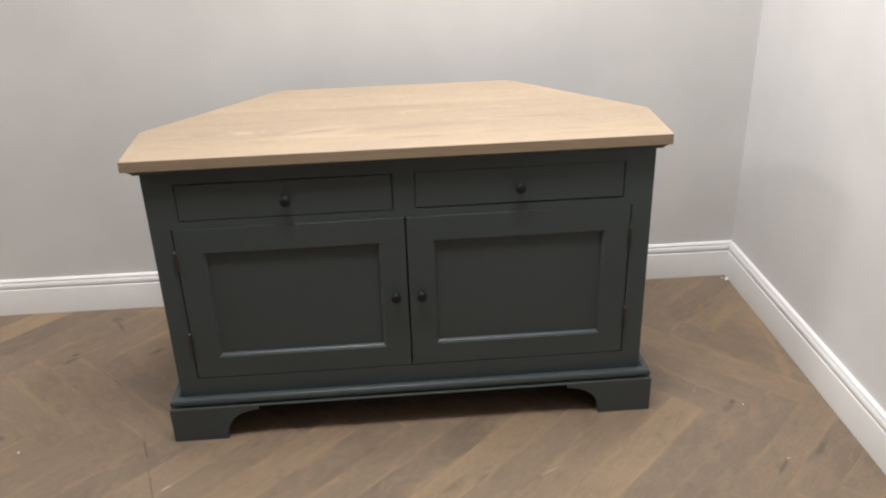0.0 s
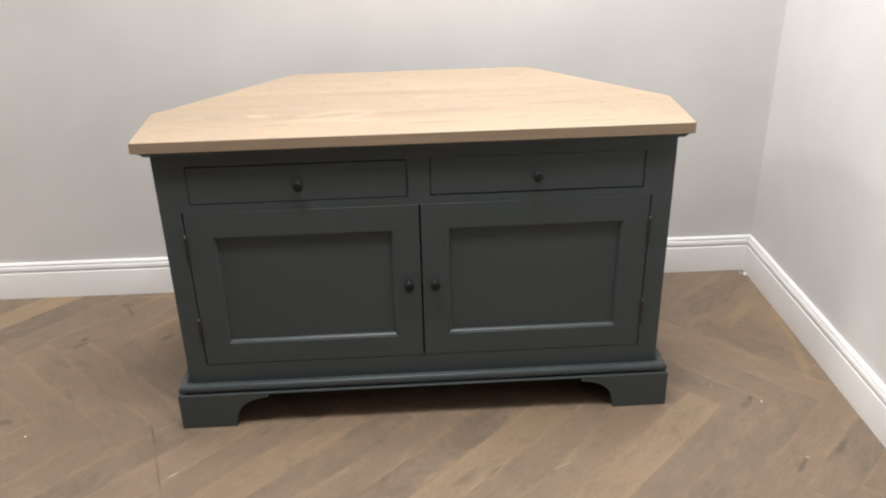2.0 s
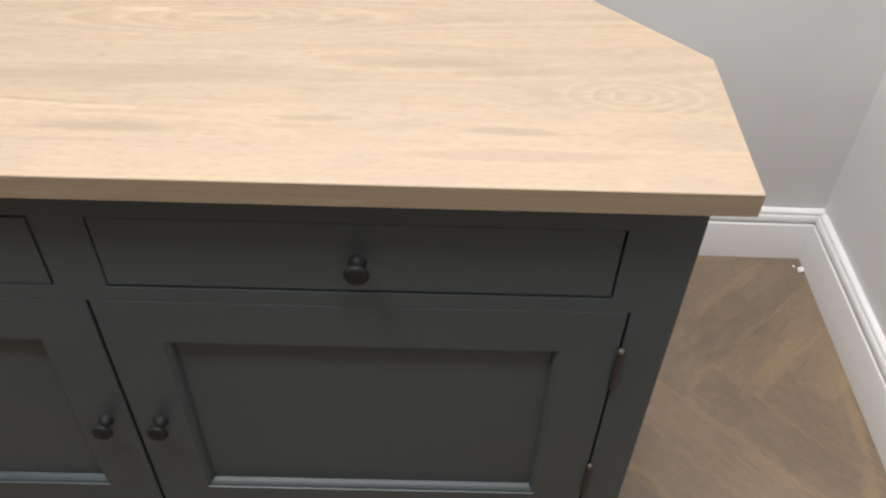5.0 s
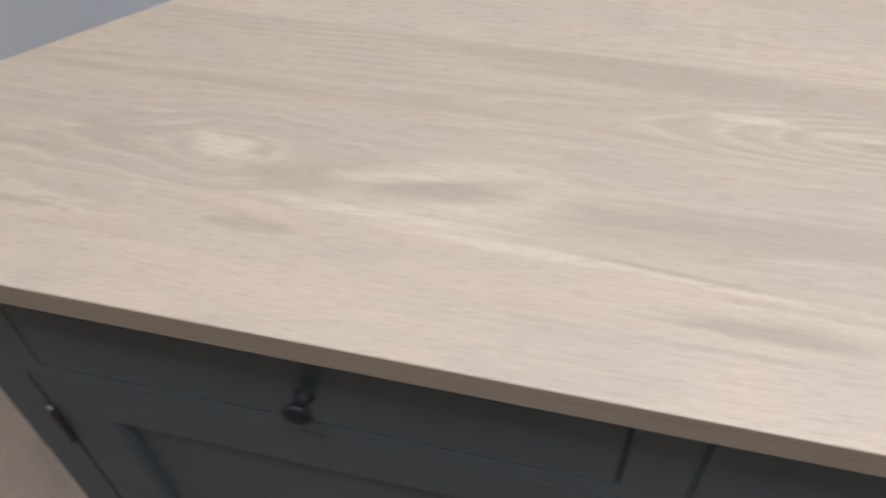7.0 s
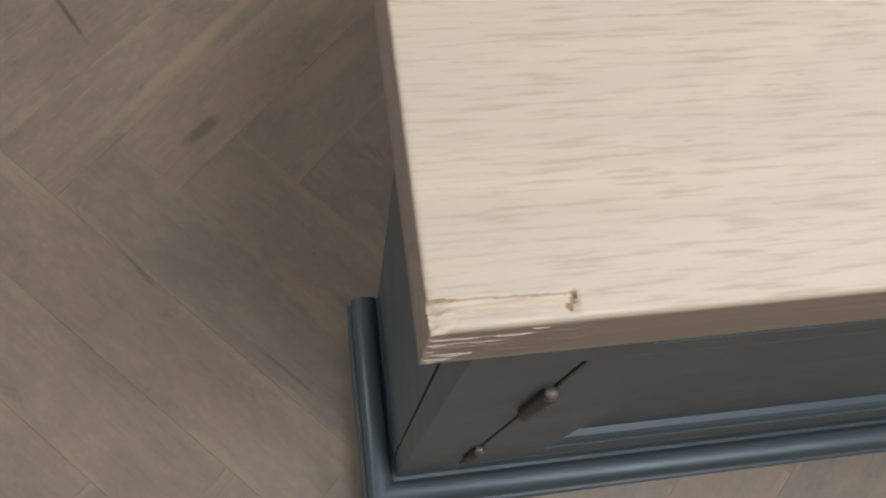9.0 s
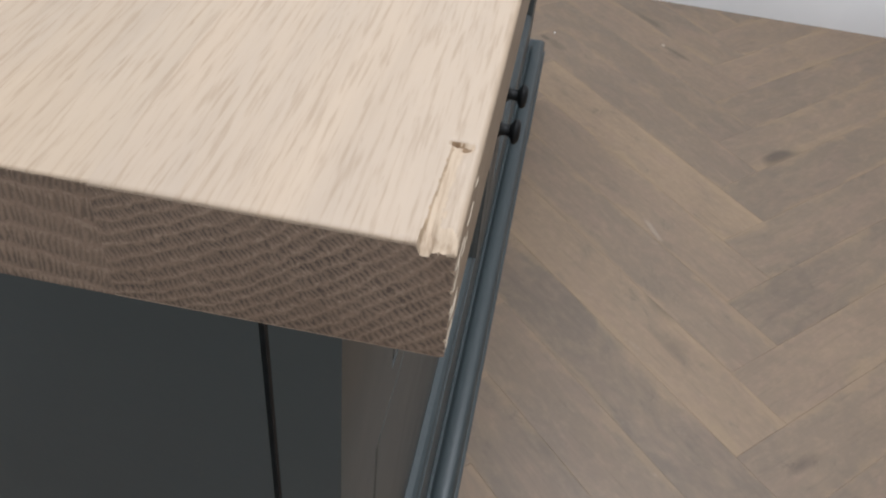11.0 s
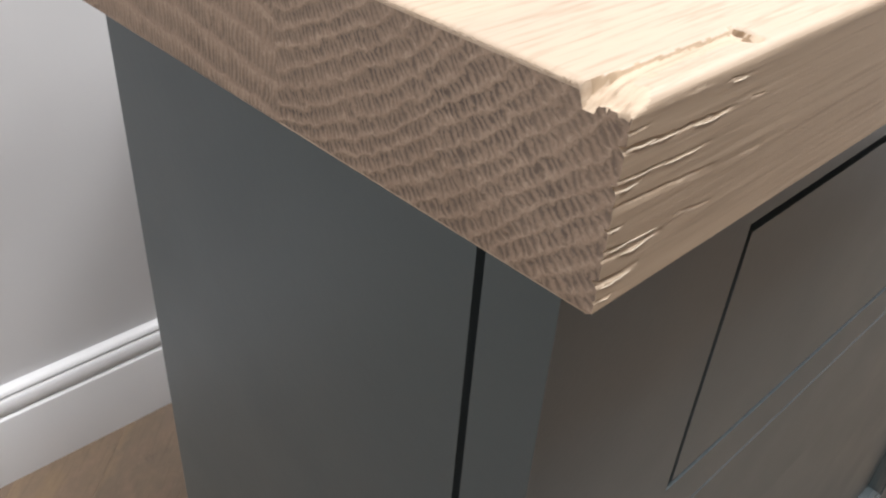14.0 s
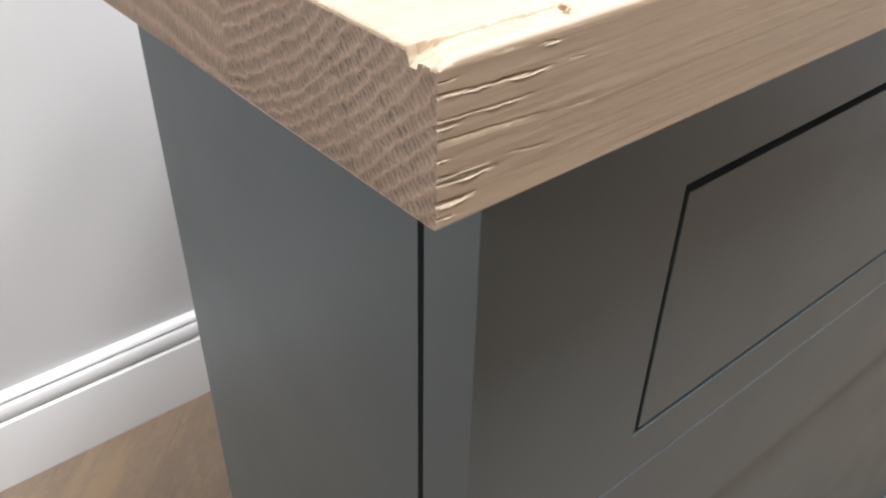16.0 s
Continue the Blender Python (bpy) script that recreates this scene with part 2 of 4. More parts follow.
def oak_end(cy, cz, period=0.0020, stroke=0.00062, contrast=1.0):
    """End grain: growth rings round an axis at (cy, cz); each is a row of short radial pore strokes above a pale wavy line."""
    m, t, b = material("oak_end_grain")
    v = coords(t)
    sep = node(t, "ShaderNodeSeparateXYZ", {0: v})
    wob = noise_tex(t, v, 420, 3, 0.6)
    slow = noise_tex(t, v, 80, 2)
    dy, dz = maths(t, "SUBTRACT", sep.outputs[1], cy), maths(t, "SUBTRACT", sep.outputs[2], cz)
    r = maths(t, "SQRT", maths(t, "ADD", maths(t, "MULTIPLY", dy, dy), maths(t, "MULTIPLY", dz, dz)))
    r = maths(t, "ADD", r, maths(t, "MULTIPLY", maths(t, "SUBTRACT", slow, 0.5), 0.0034))
    r = maths(t, "ADD", r, maths(t, "MULTIPLY", maths(t, "SUBTRACT", wob, 0.5), 0.0020))
    ang = maths(t, "ARCTAN2", dz, dy)
    turns = maths(t, "DIVIDE", r, period)
    row = maths(t, "FLOOR", turns)
    side = maths(t, "ADD", maths(t, "MULTIPLY", ang, 0.1 / stroke), maths(t, "MULTIPLY", row, 0.37))
    lane = node(t, "ShaderNodeCombineXYZ", {0: maths(t, "MULTIPLY", side, 0.55), 1: maths(t, "MULTIPLY", turns, 0.8), 2: 0.0}).outputs[0]
    jitter = noise_tex(t, lane, 1.0, 3, 0.6)
    fray = noise_tex(t, v, 1500, 3, 0.65)
    side = maths(t, "ADD", side, maths(t, "MULTIPLY", maths(t, "SUBTRACT", jitter, 0.5), 2.6))
    across = maths(t, "ABSOLUTE", maths(t, "SUBTRACT", maths(t, "FRACT", side), 0.5))
    depth = maths(t, "ADD", maths(t, "FRACT", turns), maths(t, "MULTIPLY", maths(t, "SUBTRACT", across, 0.25), 0.5))
    depth = maths(t, "ADD", depth, maths(t, "MULTIPLY", maths(t, "SUBTRACT", jitter, 0.5), 0.7))
    depth = maths(t, "ADD", depth, maths(t, "MULTIPLY", maths(t, "SUBTRACT", fray, 0.5), 0.55))
    band = ramp(t, depth, [(0.0, grey(0.0)), (0.10, grey(1.0)), (0.45, grey(0.85)), (0.92, grey(0.0)), (1.0, grey(0.0))])
    strokes = ramp(t, maths(t, "ADD", across, maths(t, "MULTIPLY", maths(t, "SUBTRACT", fray, 0.5), 0.5)), [(0.10, grey(1.0)), (0.38, grey(0.22))])
    dark = maths(t, "MULTIPLY", band, strokes)
    crest = ramp(t, depth, [(0.70, grey(0.0)), (0.90, grey(1.0)), (1.0, grey(0.6))])
    big = noise_tex(t, v, 45, 3)
    patch = noise_tex(t, v, 75, 3)
    grit = noise_tex(t, v, 2600, 2)
    lime = noise_tex(t, v, 900, 3, 0.7)
    col = ramp(t, big, [(0.3, (0.227, 0.164, 0.117)), (0.7, (0.286, 0.209, 0.151))])
    col = mix(t, ramp(t, grit, [(0.35, grey(0.3)), (0.6, grey(0.0))]), col, (0.16, 0.115, 0.083))
    col = mix(t, maths(t, "MULTIPLY", crest, ramp(t, lime, [(0.42, grey(0.0)), (0.66, grey(0.75))])), col, (0.37, 0.287, 0.214))
    col = mix(t, maths(t, "MULTIPLY", dark, ramp(t, patch, [(0.32, grey(0.50 * contrast)), (0.66, grey(contrast))])), col, (0.082, 0.061, 0.047))
    t.links.new(col, b.inputs["Base Color"])
    b.inputs["Roughness"].default_value = 0.8
    bump(t, b, maths(t, "SUBTRACT", 1.0, dark), 0.45, 0.0005)
    return m


UMBER = (0.235, 0.190, 0.140)
BOARDS = [
    oak_face((0.392, 0.302, 0.214), LINE, [(0.3, 0.35, 0.10, 0.007, 6.0, 0.0, 0.0)], 0.25, 0.62,
             # Last patch darkens the front edge along its length, for the shade there.
             [((0.0, 0.024), (0.12, 0.005), GREIGE, 0.5), ((0.40, 0.018), (0.09, 0.008), GREIGE, 0.4), ((0.0, -0.0262), (4.0, 0.0016), (0.33, 0.240, 0.155), 0.5)]),
    oak_face((0.386, 0.298, 0.209), LINE, [(0.10, 0.20, 0.10, 0.026, 5.0, 0.3, -0.04)], 0.55, 0.62,
             [((0.045, 0.043), (0.085, 0.0075), GREIGE, 0.85, 0.6, 0.02), ((0.235, 0.063), (0.035, 0.009), GREIGE, 0.7), ((0.39, 0.052), (0.035, 0.010), UMBER, 0.5), ((-0.305, 0.059), (0.030, 0.007), GREIGE, 0.6), ((-0.535, 0.060), (0.030, 0.004), GREIGE, 0.7),
              ((-0.485, 0.049), (0.035, 0.004), GREIGE, 0.7), ((-0.12, 0.078), (0.12, 0.007), CREAM, 0.9, 0.3, -0.03), ((0.02, 0.074), (0.10, 0.006), CREAM, 0.8, 0.3, -0.06), ((0.0, 0.0785), (0.10, 0.0032), GREIGE, 0.8, 0.3, -0.06)], 4.0),
    oak_face((0.367, 0.284, 0.200), (0.290, 0.228, 0.164), [(-0.356, 0.131, 0.026, 0.0120, 2.4, 0.2, 0.05), (0.512, 0.108, 0.0165, 0.0085, 6.0, 0.25, 0.0)], 0.66, 0.60,
             [((0.06, 0.126), (0.21, 0.030), GREIGE, 0.62, 0.5, 0.05), ((-0.172, 0.124), (0.098, 0.036), CREAM, 1.0, 0.22, 0.17), ((-0.185, 0.122), (0.080, 0.020), GREIGE, 0.85, 0.30, 0.17), ((-0.20, 0.130), (0.07, 0.0075), CREAM, 0.8, 0.25, 0.20),
              ((-0.20, 0.085), (0.11, 0.009), CREAM, 1.0, 0.3, -0.06), ((-0.290, 0.112), (0.045, 0.014), GREIGE, 0.6, 0.5, 0.0), ((-0.45, 0.135), (0.06, 0.03), GREIGE, 0.4, 0.7, 0.0), ((0.125, 0.166), (0.05, 0.006), CREAM, 0.5, 0.5, 0.0),
              ((-0.357, 0.131), (0.031, 0.0140), CREAM, 0.95), ((-0.17, 0.125), (0.050, 0.0045), GREIGE, 0.6), ((0.145, 0.158), (0.026, 0.012), GREIGE, 0.55), ((0.225, 0.104), (0.024, 0.010), UMBER, 0.45),
              ((-0.19, 0.090), (0.085, 0.004), CREAM, 0.75), ((-0.15, 0.1055), (0.055, 0.005), CREAM, 0.5), ((0.33, 0.155), (0.045, 0.010), UMBER, 0.35), ((0.40, 0.150), (0.05, 0.014), GREIGE, 0.4), ((-0.52, 0.106), (0.035, 0.006), GREIGE, 0.35),
              ((-0.535, 0.138), (0.018, 0.008), GREIGE, 0.28), ((-0.497, 0.118), (0.012, 0.014), GREIGE, 0.3), ((-0.472, 0.136), (0.020, 0.005), GREIGE, 0.28)], 2.6),
    oak_face((0.373, 0.288, 0.202), (0.288, 0.223, 0.156), [(0.118, 0.2325, 0.026, 0.0070, 5.2, 0.0, 0.055)], 0.70, 0.60,
             [((0.0, 0.280), (0.24, 0.020), GREIGE, 0.55, 0.5, -0.02), ((-0.28, 0.2005), (0.13, 0.0013), (0.30, 0.215, 0.13), 0.55, 0.3, 0.0), ((0.112, 0.2365), (0.042, 0.0050), CREAM, 0.6), ((0.128, 0.2310), (0.026, 0.0035), UMBER, 0.5), ((0.036, 0.244), (0.028, 0.006), CREAM, 0.85), ((0.24, 0.250), (0.022, 0.006), CREAM, 0.5),
              ((-0.25, 0.207), (0.30, 0.004), GREIGE, 0.4)], 1.1),
    oak_face((0.404, 0.313, 0.223), LINE, [(-0.4, 0.50, 0.06, 0.011, 6.0, 0.0, 0.0)], 0.35, 0.66, [((0.28, 0.335), (0.07, 0.004), GREIGE, 0.5), ((0.40, 0.320), (0.05, 0.004), GREIGE, 0.45)]),
    oak_face((0.389, 0.301, 0.213), LINE, [(0.1, 0.36, 0.06, 0.010, 6.0, 0.0, 0.0)], 0.4, 0.64),
]
ENDS = [oak_end(0.059, 0.804, 0.0024, 0.00098), oak_end(0.085, 0.30, 0.0049, 0.00024, 0.8), oak_end(0.13, 0.82), oak_end(0.22, 0.63, 0.0034), oak_end(0.3, 0.8), oak_end(0.42, 0.65)]


def torn_oak():
    m, t, b = material("torn_oak_fibres")
    fibre = noise_tex(t, coords(t, (90, 1300, 1100)), 1.0, 3, 0.6)
    t.links.new(ramp(t, fibre, [(0.35, (0.35, 0.262, 0.178)), (0.5, (0.415, 0.322, 0.228)), (0.7, (0.46, 0.362, 0.262))]), b.inputs["Base Color"])
    b.inputs["Roughness"].default_value = 0.8
    bump(t, b, fibre, 0.3, 0.0004)
    return m


def shaded_oak_edge():
    """The planed front edge: brown edge grain in long streaks, darkened overall to put its shade into the colour."""
    m, t, b = material("shaded_oak_edge_grain")
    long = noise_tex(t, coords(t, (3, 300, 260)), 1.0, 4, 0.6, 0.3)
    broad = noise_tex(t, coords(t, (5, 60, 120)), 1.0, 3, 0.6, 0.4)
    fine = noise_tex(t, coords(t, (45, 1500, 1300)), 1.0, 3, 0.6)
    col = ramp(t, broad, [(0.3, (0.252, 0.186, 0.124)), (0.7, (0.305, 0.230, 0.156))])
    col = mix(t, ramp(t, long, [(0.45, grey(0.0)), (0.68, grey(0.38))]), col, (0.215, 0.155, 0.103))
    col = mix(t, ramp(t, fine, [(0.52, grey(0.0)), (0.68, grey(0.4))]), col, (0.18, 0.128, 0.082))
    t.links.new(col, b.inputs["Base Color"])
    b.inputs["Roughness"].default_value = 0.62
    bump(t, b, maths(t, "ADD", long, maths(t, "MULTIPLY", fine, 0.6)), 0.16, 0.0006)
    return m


# Darker than the top's oak: the front's shade is in this colour.
EDGE_SHADED = shaded_oak_edge()
RAW = torn_oak()
FIBRE = simple("pale_torn_fibre", (0.56, 0.47, 0.36), 0.85)
FUZZ = simple("limed_fuzz", (0.33, 0.26, 0.19), 0.9)
# Browner strip along the inner wall of the chip.
CHIP_LINE = simple("brown_chip_line", (0.31, 0.228, 0.145), 0.85)
HOLE = simple("dark_knot_hole", (0.262, 0.174, 0.101), 0.9)


def floor_mark(t, at, reach, angle, warp):
    """Warped distance from a place on the floor, in units of reach along and across a direction."""
    v = node(t, "ShaderNodeVectorMath", {0: node(t, "ShaderNodeNewGeometry").outputs["Position"], 1: (at[0], at[1], 0)}, operation="SUBTRACT").outputs[0]
    v = node(t, "ShaderNodeMapping", {"Vector": v, "Rotation": (0, 0, radians(-angle))}).outputs[0]
    v = node(t, "ShaderNodeVectorMath", {0: v, 1: (1 / reach[0], 1 / reach[1], 0.0)}, operation="MULTIPLY").outputs[0]
    return maths(t, "ADD", node(t, "ShaderNodeVectorMath", {0: v}, operation="LENGTH").outputs["Value"], warp)


SMOKE, OCHRE, DUST = (0.070, 0.057, 0.041), (0.330, 0.235, 0.130), (0.40, 0.35, 0.29)
FLOOR_MARKS = [
    ((-1.14, 0.638), (0.07, 0.030), 44, 0.35, OCHRE), ((-0.75, 0.650), (0.16, 0.016), -3, 0.4, OCHRE), ((0.95, 0.40), (0.10, 0.02), 45, 0.4, OCHRE), ((1.02, 0.12), (0.09, 0.018), 80, 0.4, OCHRE),
    ((1.045, 0.30), (0.13, 0.012), 86, 0.5, OCHRE), ((-0.56, 0.60), (0.10, 0.020), 45, 0.4, OCHRE), ((-0.60, 0.47), (0.10, 0.018), 40, 0.35, OCHRE), ((0.741, 0.036), (0.028, 0.003), 60, 0.2, DUST),
    ((0.306, -0.234), (0.03, 0.005), 30, 0.35, DUST), ((0.803, -0.046), (0.03, 0.014), 45, 0.4, SMOKE), ((-0.86, 0.46), (0.02, 0.003), 45, 0.2, DUST), ((-0.76, 0.492), (0.17, 0.010), 45, 0.55, OCHRE),
    ((-0.882, 0.565), (0.052, 0.0035), -60, 0.8, SMOKE), ((-0.905, 0.608), (0.022, 0.012), 20, 0.55, SMOKE), ((-0.973, 0.413), (0.017, 0.007), 45, 0.85, SMOKE), ((-0.735, 0.406), (0.03, 0.010), 40, 0.6, SMOKE),
    ((-0.644, 0.613), (0.012, 0.008), 30, 0.6, SMOKE), ((-1.051, 0.035), (0.022, 0.014), 0, 0.55, SMOKE), ((-0.81, 0.255), (0.045, 0.003), -52, 0.5, SMOKE), ((-0.66, 0.125), (0.05, 0.0025), -45, 0.55, SMOKE),
    ((-1.153, 0.150), (0.02, 0.008), 60, 0.5, SMOKE), ((-0.665, -0.05), (0.055, 0.003), -70, 0.7, SMOKE), ((-0.62, -0.19), (0.09, 0.0028), -72, 0.6, SMOKE), ((0.822, -0.022), (0.014, 0.008), 45, 0.7, SMOKE),
    ((0.846, -0.275), (0.04, 0.006), 50, 0.6, SMOKE), ((0.961, -0.223), (0.05, 0.010), 48, 0.5, SMOKE), ((-0.585, -0.196), (0.016, 0.004), 40, 0.7, DUST), ((0.868, -0.251), (0.006, 0.004), 10, 0.8, DUST),
]


def plank_material(joined=False):
    """Smoked and oiled oak: a tone for each plank, clouds, worn ochre edges, dark grain, knots and a few cracks."""
    m, t, b = material("smoked_oak_plank")
    shift, rnd = random_shift(t, 9.0, joined)
    space = "UV" if joined else "Object"
    if not joined:
        rnd = node(t, "ShaderNodeSeparateXYZ", {0: t.nodes.new("ShaderNodeObjectInfo").outputs["Color"]}).outputs[0]
    tone = ramp(t, rnd, [(0.0, (0.128, 0.103, 0.079)), (0.3, (0.172, 0.134, 0.099)), (0.55, (0.212, 0.158, 0.112)), (0.8, (0.250, 0.182, 0.122)), (1.0, (0.305, 0.222, 0.138))])
    flow = noise_tex(t, coords(t, (3, 17, 17), shift, space=space), 1.0, 4, 0.6, 0.8)
    cloud = noise_tex(t, coords(t, (6, 10, 9), shift, space=space), 1.0, 5, 0.65, 0.4)
    mottle = noise_tex(t, coords(t, (13, 22, 20), shift, space=space), 1.0, 5, 0.65, 0.6)
    grain = noise_tex(t, coords(t, (14, 260, 260), shift, space=space), 1.0, 3, 0.6)
    knot = noise_tex(t, coords(t, (7, 16, 16), shift, space=space), 1.0, 1, 0.4)
    scuff = noise_tex(t, coords(t, (40, 55, 50), shift, space=space), 1.0, 5, 0.7)
    vein = noise_tex(t, coords(t, (9, 15, 15), shift, space=space), 1.0, 4, 0.6, 0.9)
    sep = node(t, "ShaderNodeSeparateXYZ", {0: coords(t, space=space)})
    off = maths(t, "ABSOLUTE", maths(t, "SUBTRACT", sep.outputs[1], 0.045))
    edge = maths(t, "ADD", maths(t, "MULTIPLY", off, 22.2), maths(t, "MULTIPLY", maths(t, "SUBTRACT", cloud, 0.5), 2.0))
    col = mix(t, ramp(t, flow, [(0.3, grey(0.0)), (0.7, grey(0.34))]), tone, (0.150, 0.117, 0.085))
    col = mix(t, ramp(t, cloud, [(0.40, grey(0.0)), (0.68, grey(0.42))]), col, (0.258, 0.192, 0.130))
    col = mix(t, ramp(t, mottle, [(0.50, grey(0.0)), (0.72, grey(0.36))]), col, (0.140, 0.117, 0.090))
    blush = noise_tex(t, coords(t, (5, 13, 12), shift, space=space), 1.7, 5, 0.62, 1.1)
    col = mix(t, ramp(t, blush, [(0.48, grey(0.0)), (0.66, grey(0.36))]), col, (0.255, 0.180, 0.132))
    gold = noise_tex(t, coords(t, (8, 15, 21), shift, space=space), 1.3, 5, 0.66, 1.4)
    col = mix(t, ramp(t, gold, [(0.48, grey(0.0)), (0.72, grey(0.34))]), col, (0.290, 0.216, 0.140))
    speck = noise_tex(t, coords(t, (70, 120, 110), shift, space=space), 1.0, 4, 0.7)
    col = mix(t, ramp(t, speck, [(0.42, grey(0.16)), (0.6, grey(0.0))]), col, (0.125, 0.096, 0.074))
    col = mix(t, ramp(t, speck, [(0.54, grey(0.0)), (0.70, grey(0.16))]), col, (0.30, 0.225, 0.158))
    col = mix(t, ramp(t, edge, [(0.82, grey(0.0)), (1.25, grey(0.22))]), col, (0.335, 0.246, 0.138))
    col = mix(t, ramp(t, grain, [(0.55, grey(0.0)), (0.75, grey(0.3))]), col, (0.10, 0.075, 0.052))
    col = mix(t, ramp(t, knot, [(0.72, grey(0.0)), (0.80, grey(0.7))]), col, (0.062, 0.050, 0.040))
    crack = maths(t, "ABSOLUTE", maths(t, "SUBTRACT", vein, 0.5))
    crack = maths(t, "MULTIPLY", ramp(t, crack, [(0.0, grey(1.0)), (0.012, grey(0.0))]), ramp(t, mottle, [(0.55, grey(0.0)), (0.66, grey(0.4))]))
    col = mix(t, crack, col, (0.07, 0.055, 0.042))
    col = mix(t, ramp(t, scuff, [(0.64, grey(0.0)), (0.78, grey(0.32))]), col, (0.34, 0.285, 0.215))
    warp = maths(t, "MULTIPLY", maths(t, "SUBTRACT", scuff, 0.5), 1.3)
    for at, size, angle, k, tone in FLOOR_MARKS:
        p = floor_mark(t, at, size, angle, warp)
        col = mix(t, ramp(t, p, [(0.45, grey(k)), (1.0, grey(0.0))]), col, tone)
    col = mix(t, 1.0, col, (0.980, 0.950, 0.920), "MULTIPLY")
    t.links.new(col, b.inputs["Base Color"])
    t.links.new(ramp(t, cloud, [(0.3, grey(0.44)), (0.7, grey(0.62))]), b.inputs["Roughness"])
    bump(t, b, maths(t, "SUBTRACT", maths(t, "ADD", flow, maths(t, "MULTIPLY", mottle, 0.6)), maths(t, "MULTIPLY", grain, 0.6)), 0.2, 0.002)
    return m


PLANK = plank_material()
PLANK_FAR = plank_material(True)
JOINT = simple("floor_joint", (0.16, 0.12, 0.085), 0.8)


# ---- building helpers ----
def part(name, bm, mats, parent=None, label="", bevel=0.0, smooth=False):
    if bevel:
        edges = [e for e in bm.edges if e.is_manifold and e.calc_face_angle(0) > 0.5]
        bmesh.ops.bevel(bm, geom=edges, offset=bevel, segments=2, profile=0.5, affect="EDGES", clamp_overlap=True)
    bmesh.ops.recalc_face_normals(bm, faces=bm.faces)
    me = bpy.data.meshes.new(name)
    bm.to_mesh(me)
    bm.free()
    for m in mats if isinstance(mats, (list, tuple)) else [mats]:
        me.materials.append(m)
    if smooth:
        for p in me.polygons:
            p.use_smooth = True
        me.set_sharp_from_angle(angle=radians(40))
    ob = new(name, me)
    ob.parent = parent
    if label:
        tagged(ob, label)
    return ob


def add_box(bm, x0, x1, y0, y1, z0, z1):
    vs = [bm.verts.new(p) for p in ((x0, y0, z0), (x1, y0, z0), (x1, y1, z0), (x0, y1, z0), (x0, y0, z1), (x1, y0, z1), (x1, y1, z1), (x0, y1, z1))]
    for f in ((3, 2, 1, 0), (4, 5, 6, 7), (0, 1, 5, 4), (1, 2, 6, 5), (2, 3, 7, 6), (3, 0, 4, 7)):
        bm.faces.new([vs[i] for i in f])
    return vs


def box(*b):
    bm = bmesh.new()
    add_box(bm, *b)
    return bm


def prism(points, z0, z1):
    """A solid with the plan outline points, from z0 to z1."""
    bm = bmesh.new()
    lo = [bm.verts.new((x, y, z0)) for x, y in points]
    hi = [bm.verts.new((x, y, z1)) for x, y in points]
    bm.faces.new(lo[::-1])
    bm.faces.new(hi)
    for i in range(len(points)):
        j = (i + 1) % len(points)
        bm.faces.new((lo[i], lo[j], hi[j], hi[i]))
    return bm


def sweep(path, profile, closed_ends=True):
    """A moulding: profile rows of (out, z) carried along a plan path with mitred corners; out points to the right of the way."""
    bm = bmesh.new()
    n = len(path)
    rings = []
    for i, (x, y) in enumerate(path):
        dirs = []
        for a, b in ((i - 1, i), (i, i + 1)):
            if 0 <= a and b < n:
                d = Vector((path[b][0] - path[a][0], path[b][1] - path[a][1])).normalized()
                dirs.append(Vector((d.y, -d.x)))
        m = sum(dirs, Vector((0, 0))).normalized()
        k = 1 / max(0.2, m.dot(dirs[0]))
        rings.append([bm.verts.new((x + m.x * o * k, y + m.y * o * k, z)) for o, z in profile])
    for a, b in zip(rings, rings[1:]):
        for j in range(len(profile)):
            q = (j + 1) % len(profile)
            bm.faces.new((a[j], b[j], b[q], a[q]))
    if closed_ends:
        bm.faces.new(rings[0])
        bm.faces.new(rings[-1][::-1])
    return bm


def lathe(profile, steps=24):
    """A turned solid round the y axis: rows of (radius, y)."""
    bm = bmesh.new()
    rings = []
    for r, y in profile:
        if r < 1e-6:
            rings.append([bm.verts.new((0, y, 0))])
        else:
            rings.append([bm.verts.new((r * math.cos(a), y, r * math.sin(a))) for a in (2 * math.pi * k / steps for k in range(steps))])
    for a, b in zip(rings, rings[1:]):
        for k in range(steps):
            q = (k + 1) % steps
            f = [a[k % len(a)], a[q % len(a)], b[q % len(b)], b[k % len(b)]]
            f = list(dict.fromkeys(f))
            if len(f) > 2:
                bm.faces.new(f)
    return bm


# ---- room ----
WX, WY, WK = 1.075, 0.684, -0.010            # right wall, back wall, back wall's lean
# West and south walls are unseen, set far off to weaken their bounced light.
LEFT, FRONT, THICK = -4.6, -6.5, 0.12


def back_y(x):
    return WY + WK * x


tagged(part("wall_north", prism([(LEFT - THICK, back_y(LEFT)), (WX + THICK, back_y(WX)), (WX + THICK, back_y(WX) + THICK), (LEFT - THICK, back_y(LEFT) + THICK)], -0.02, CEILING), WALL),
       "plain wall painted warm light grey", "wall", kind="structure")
tagged(part("wall_east", prism([(WX, FRONT), (WX + THICK, FRONT), (WX + THICK, back_y(WX) + 0.02), (WX, back_y(WX) + 0.02)], -0.02, CEILING), WALL_LIT),
       "plain side wall painted light grey, colour lightened for the light on it", "wall", kind="structure")
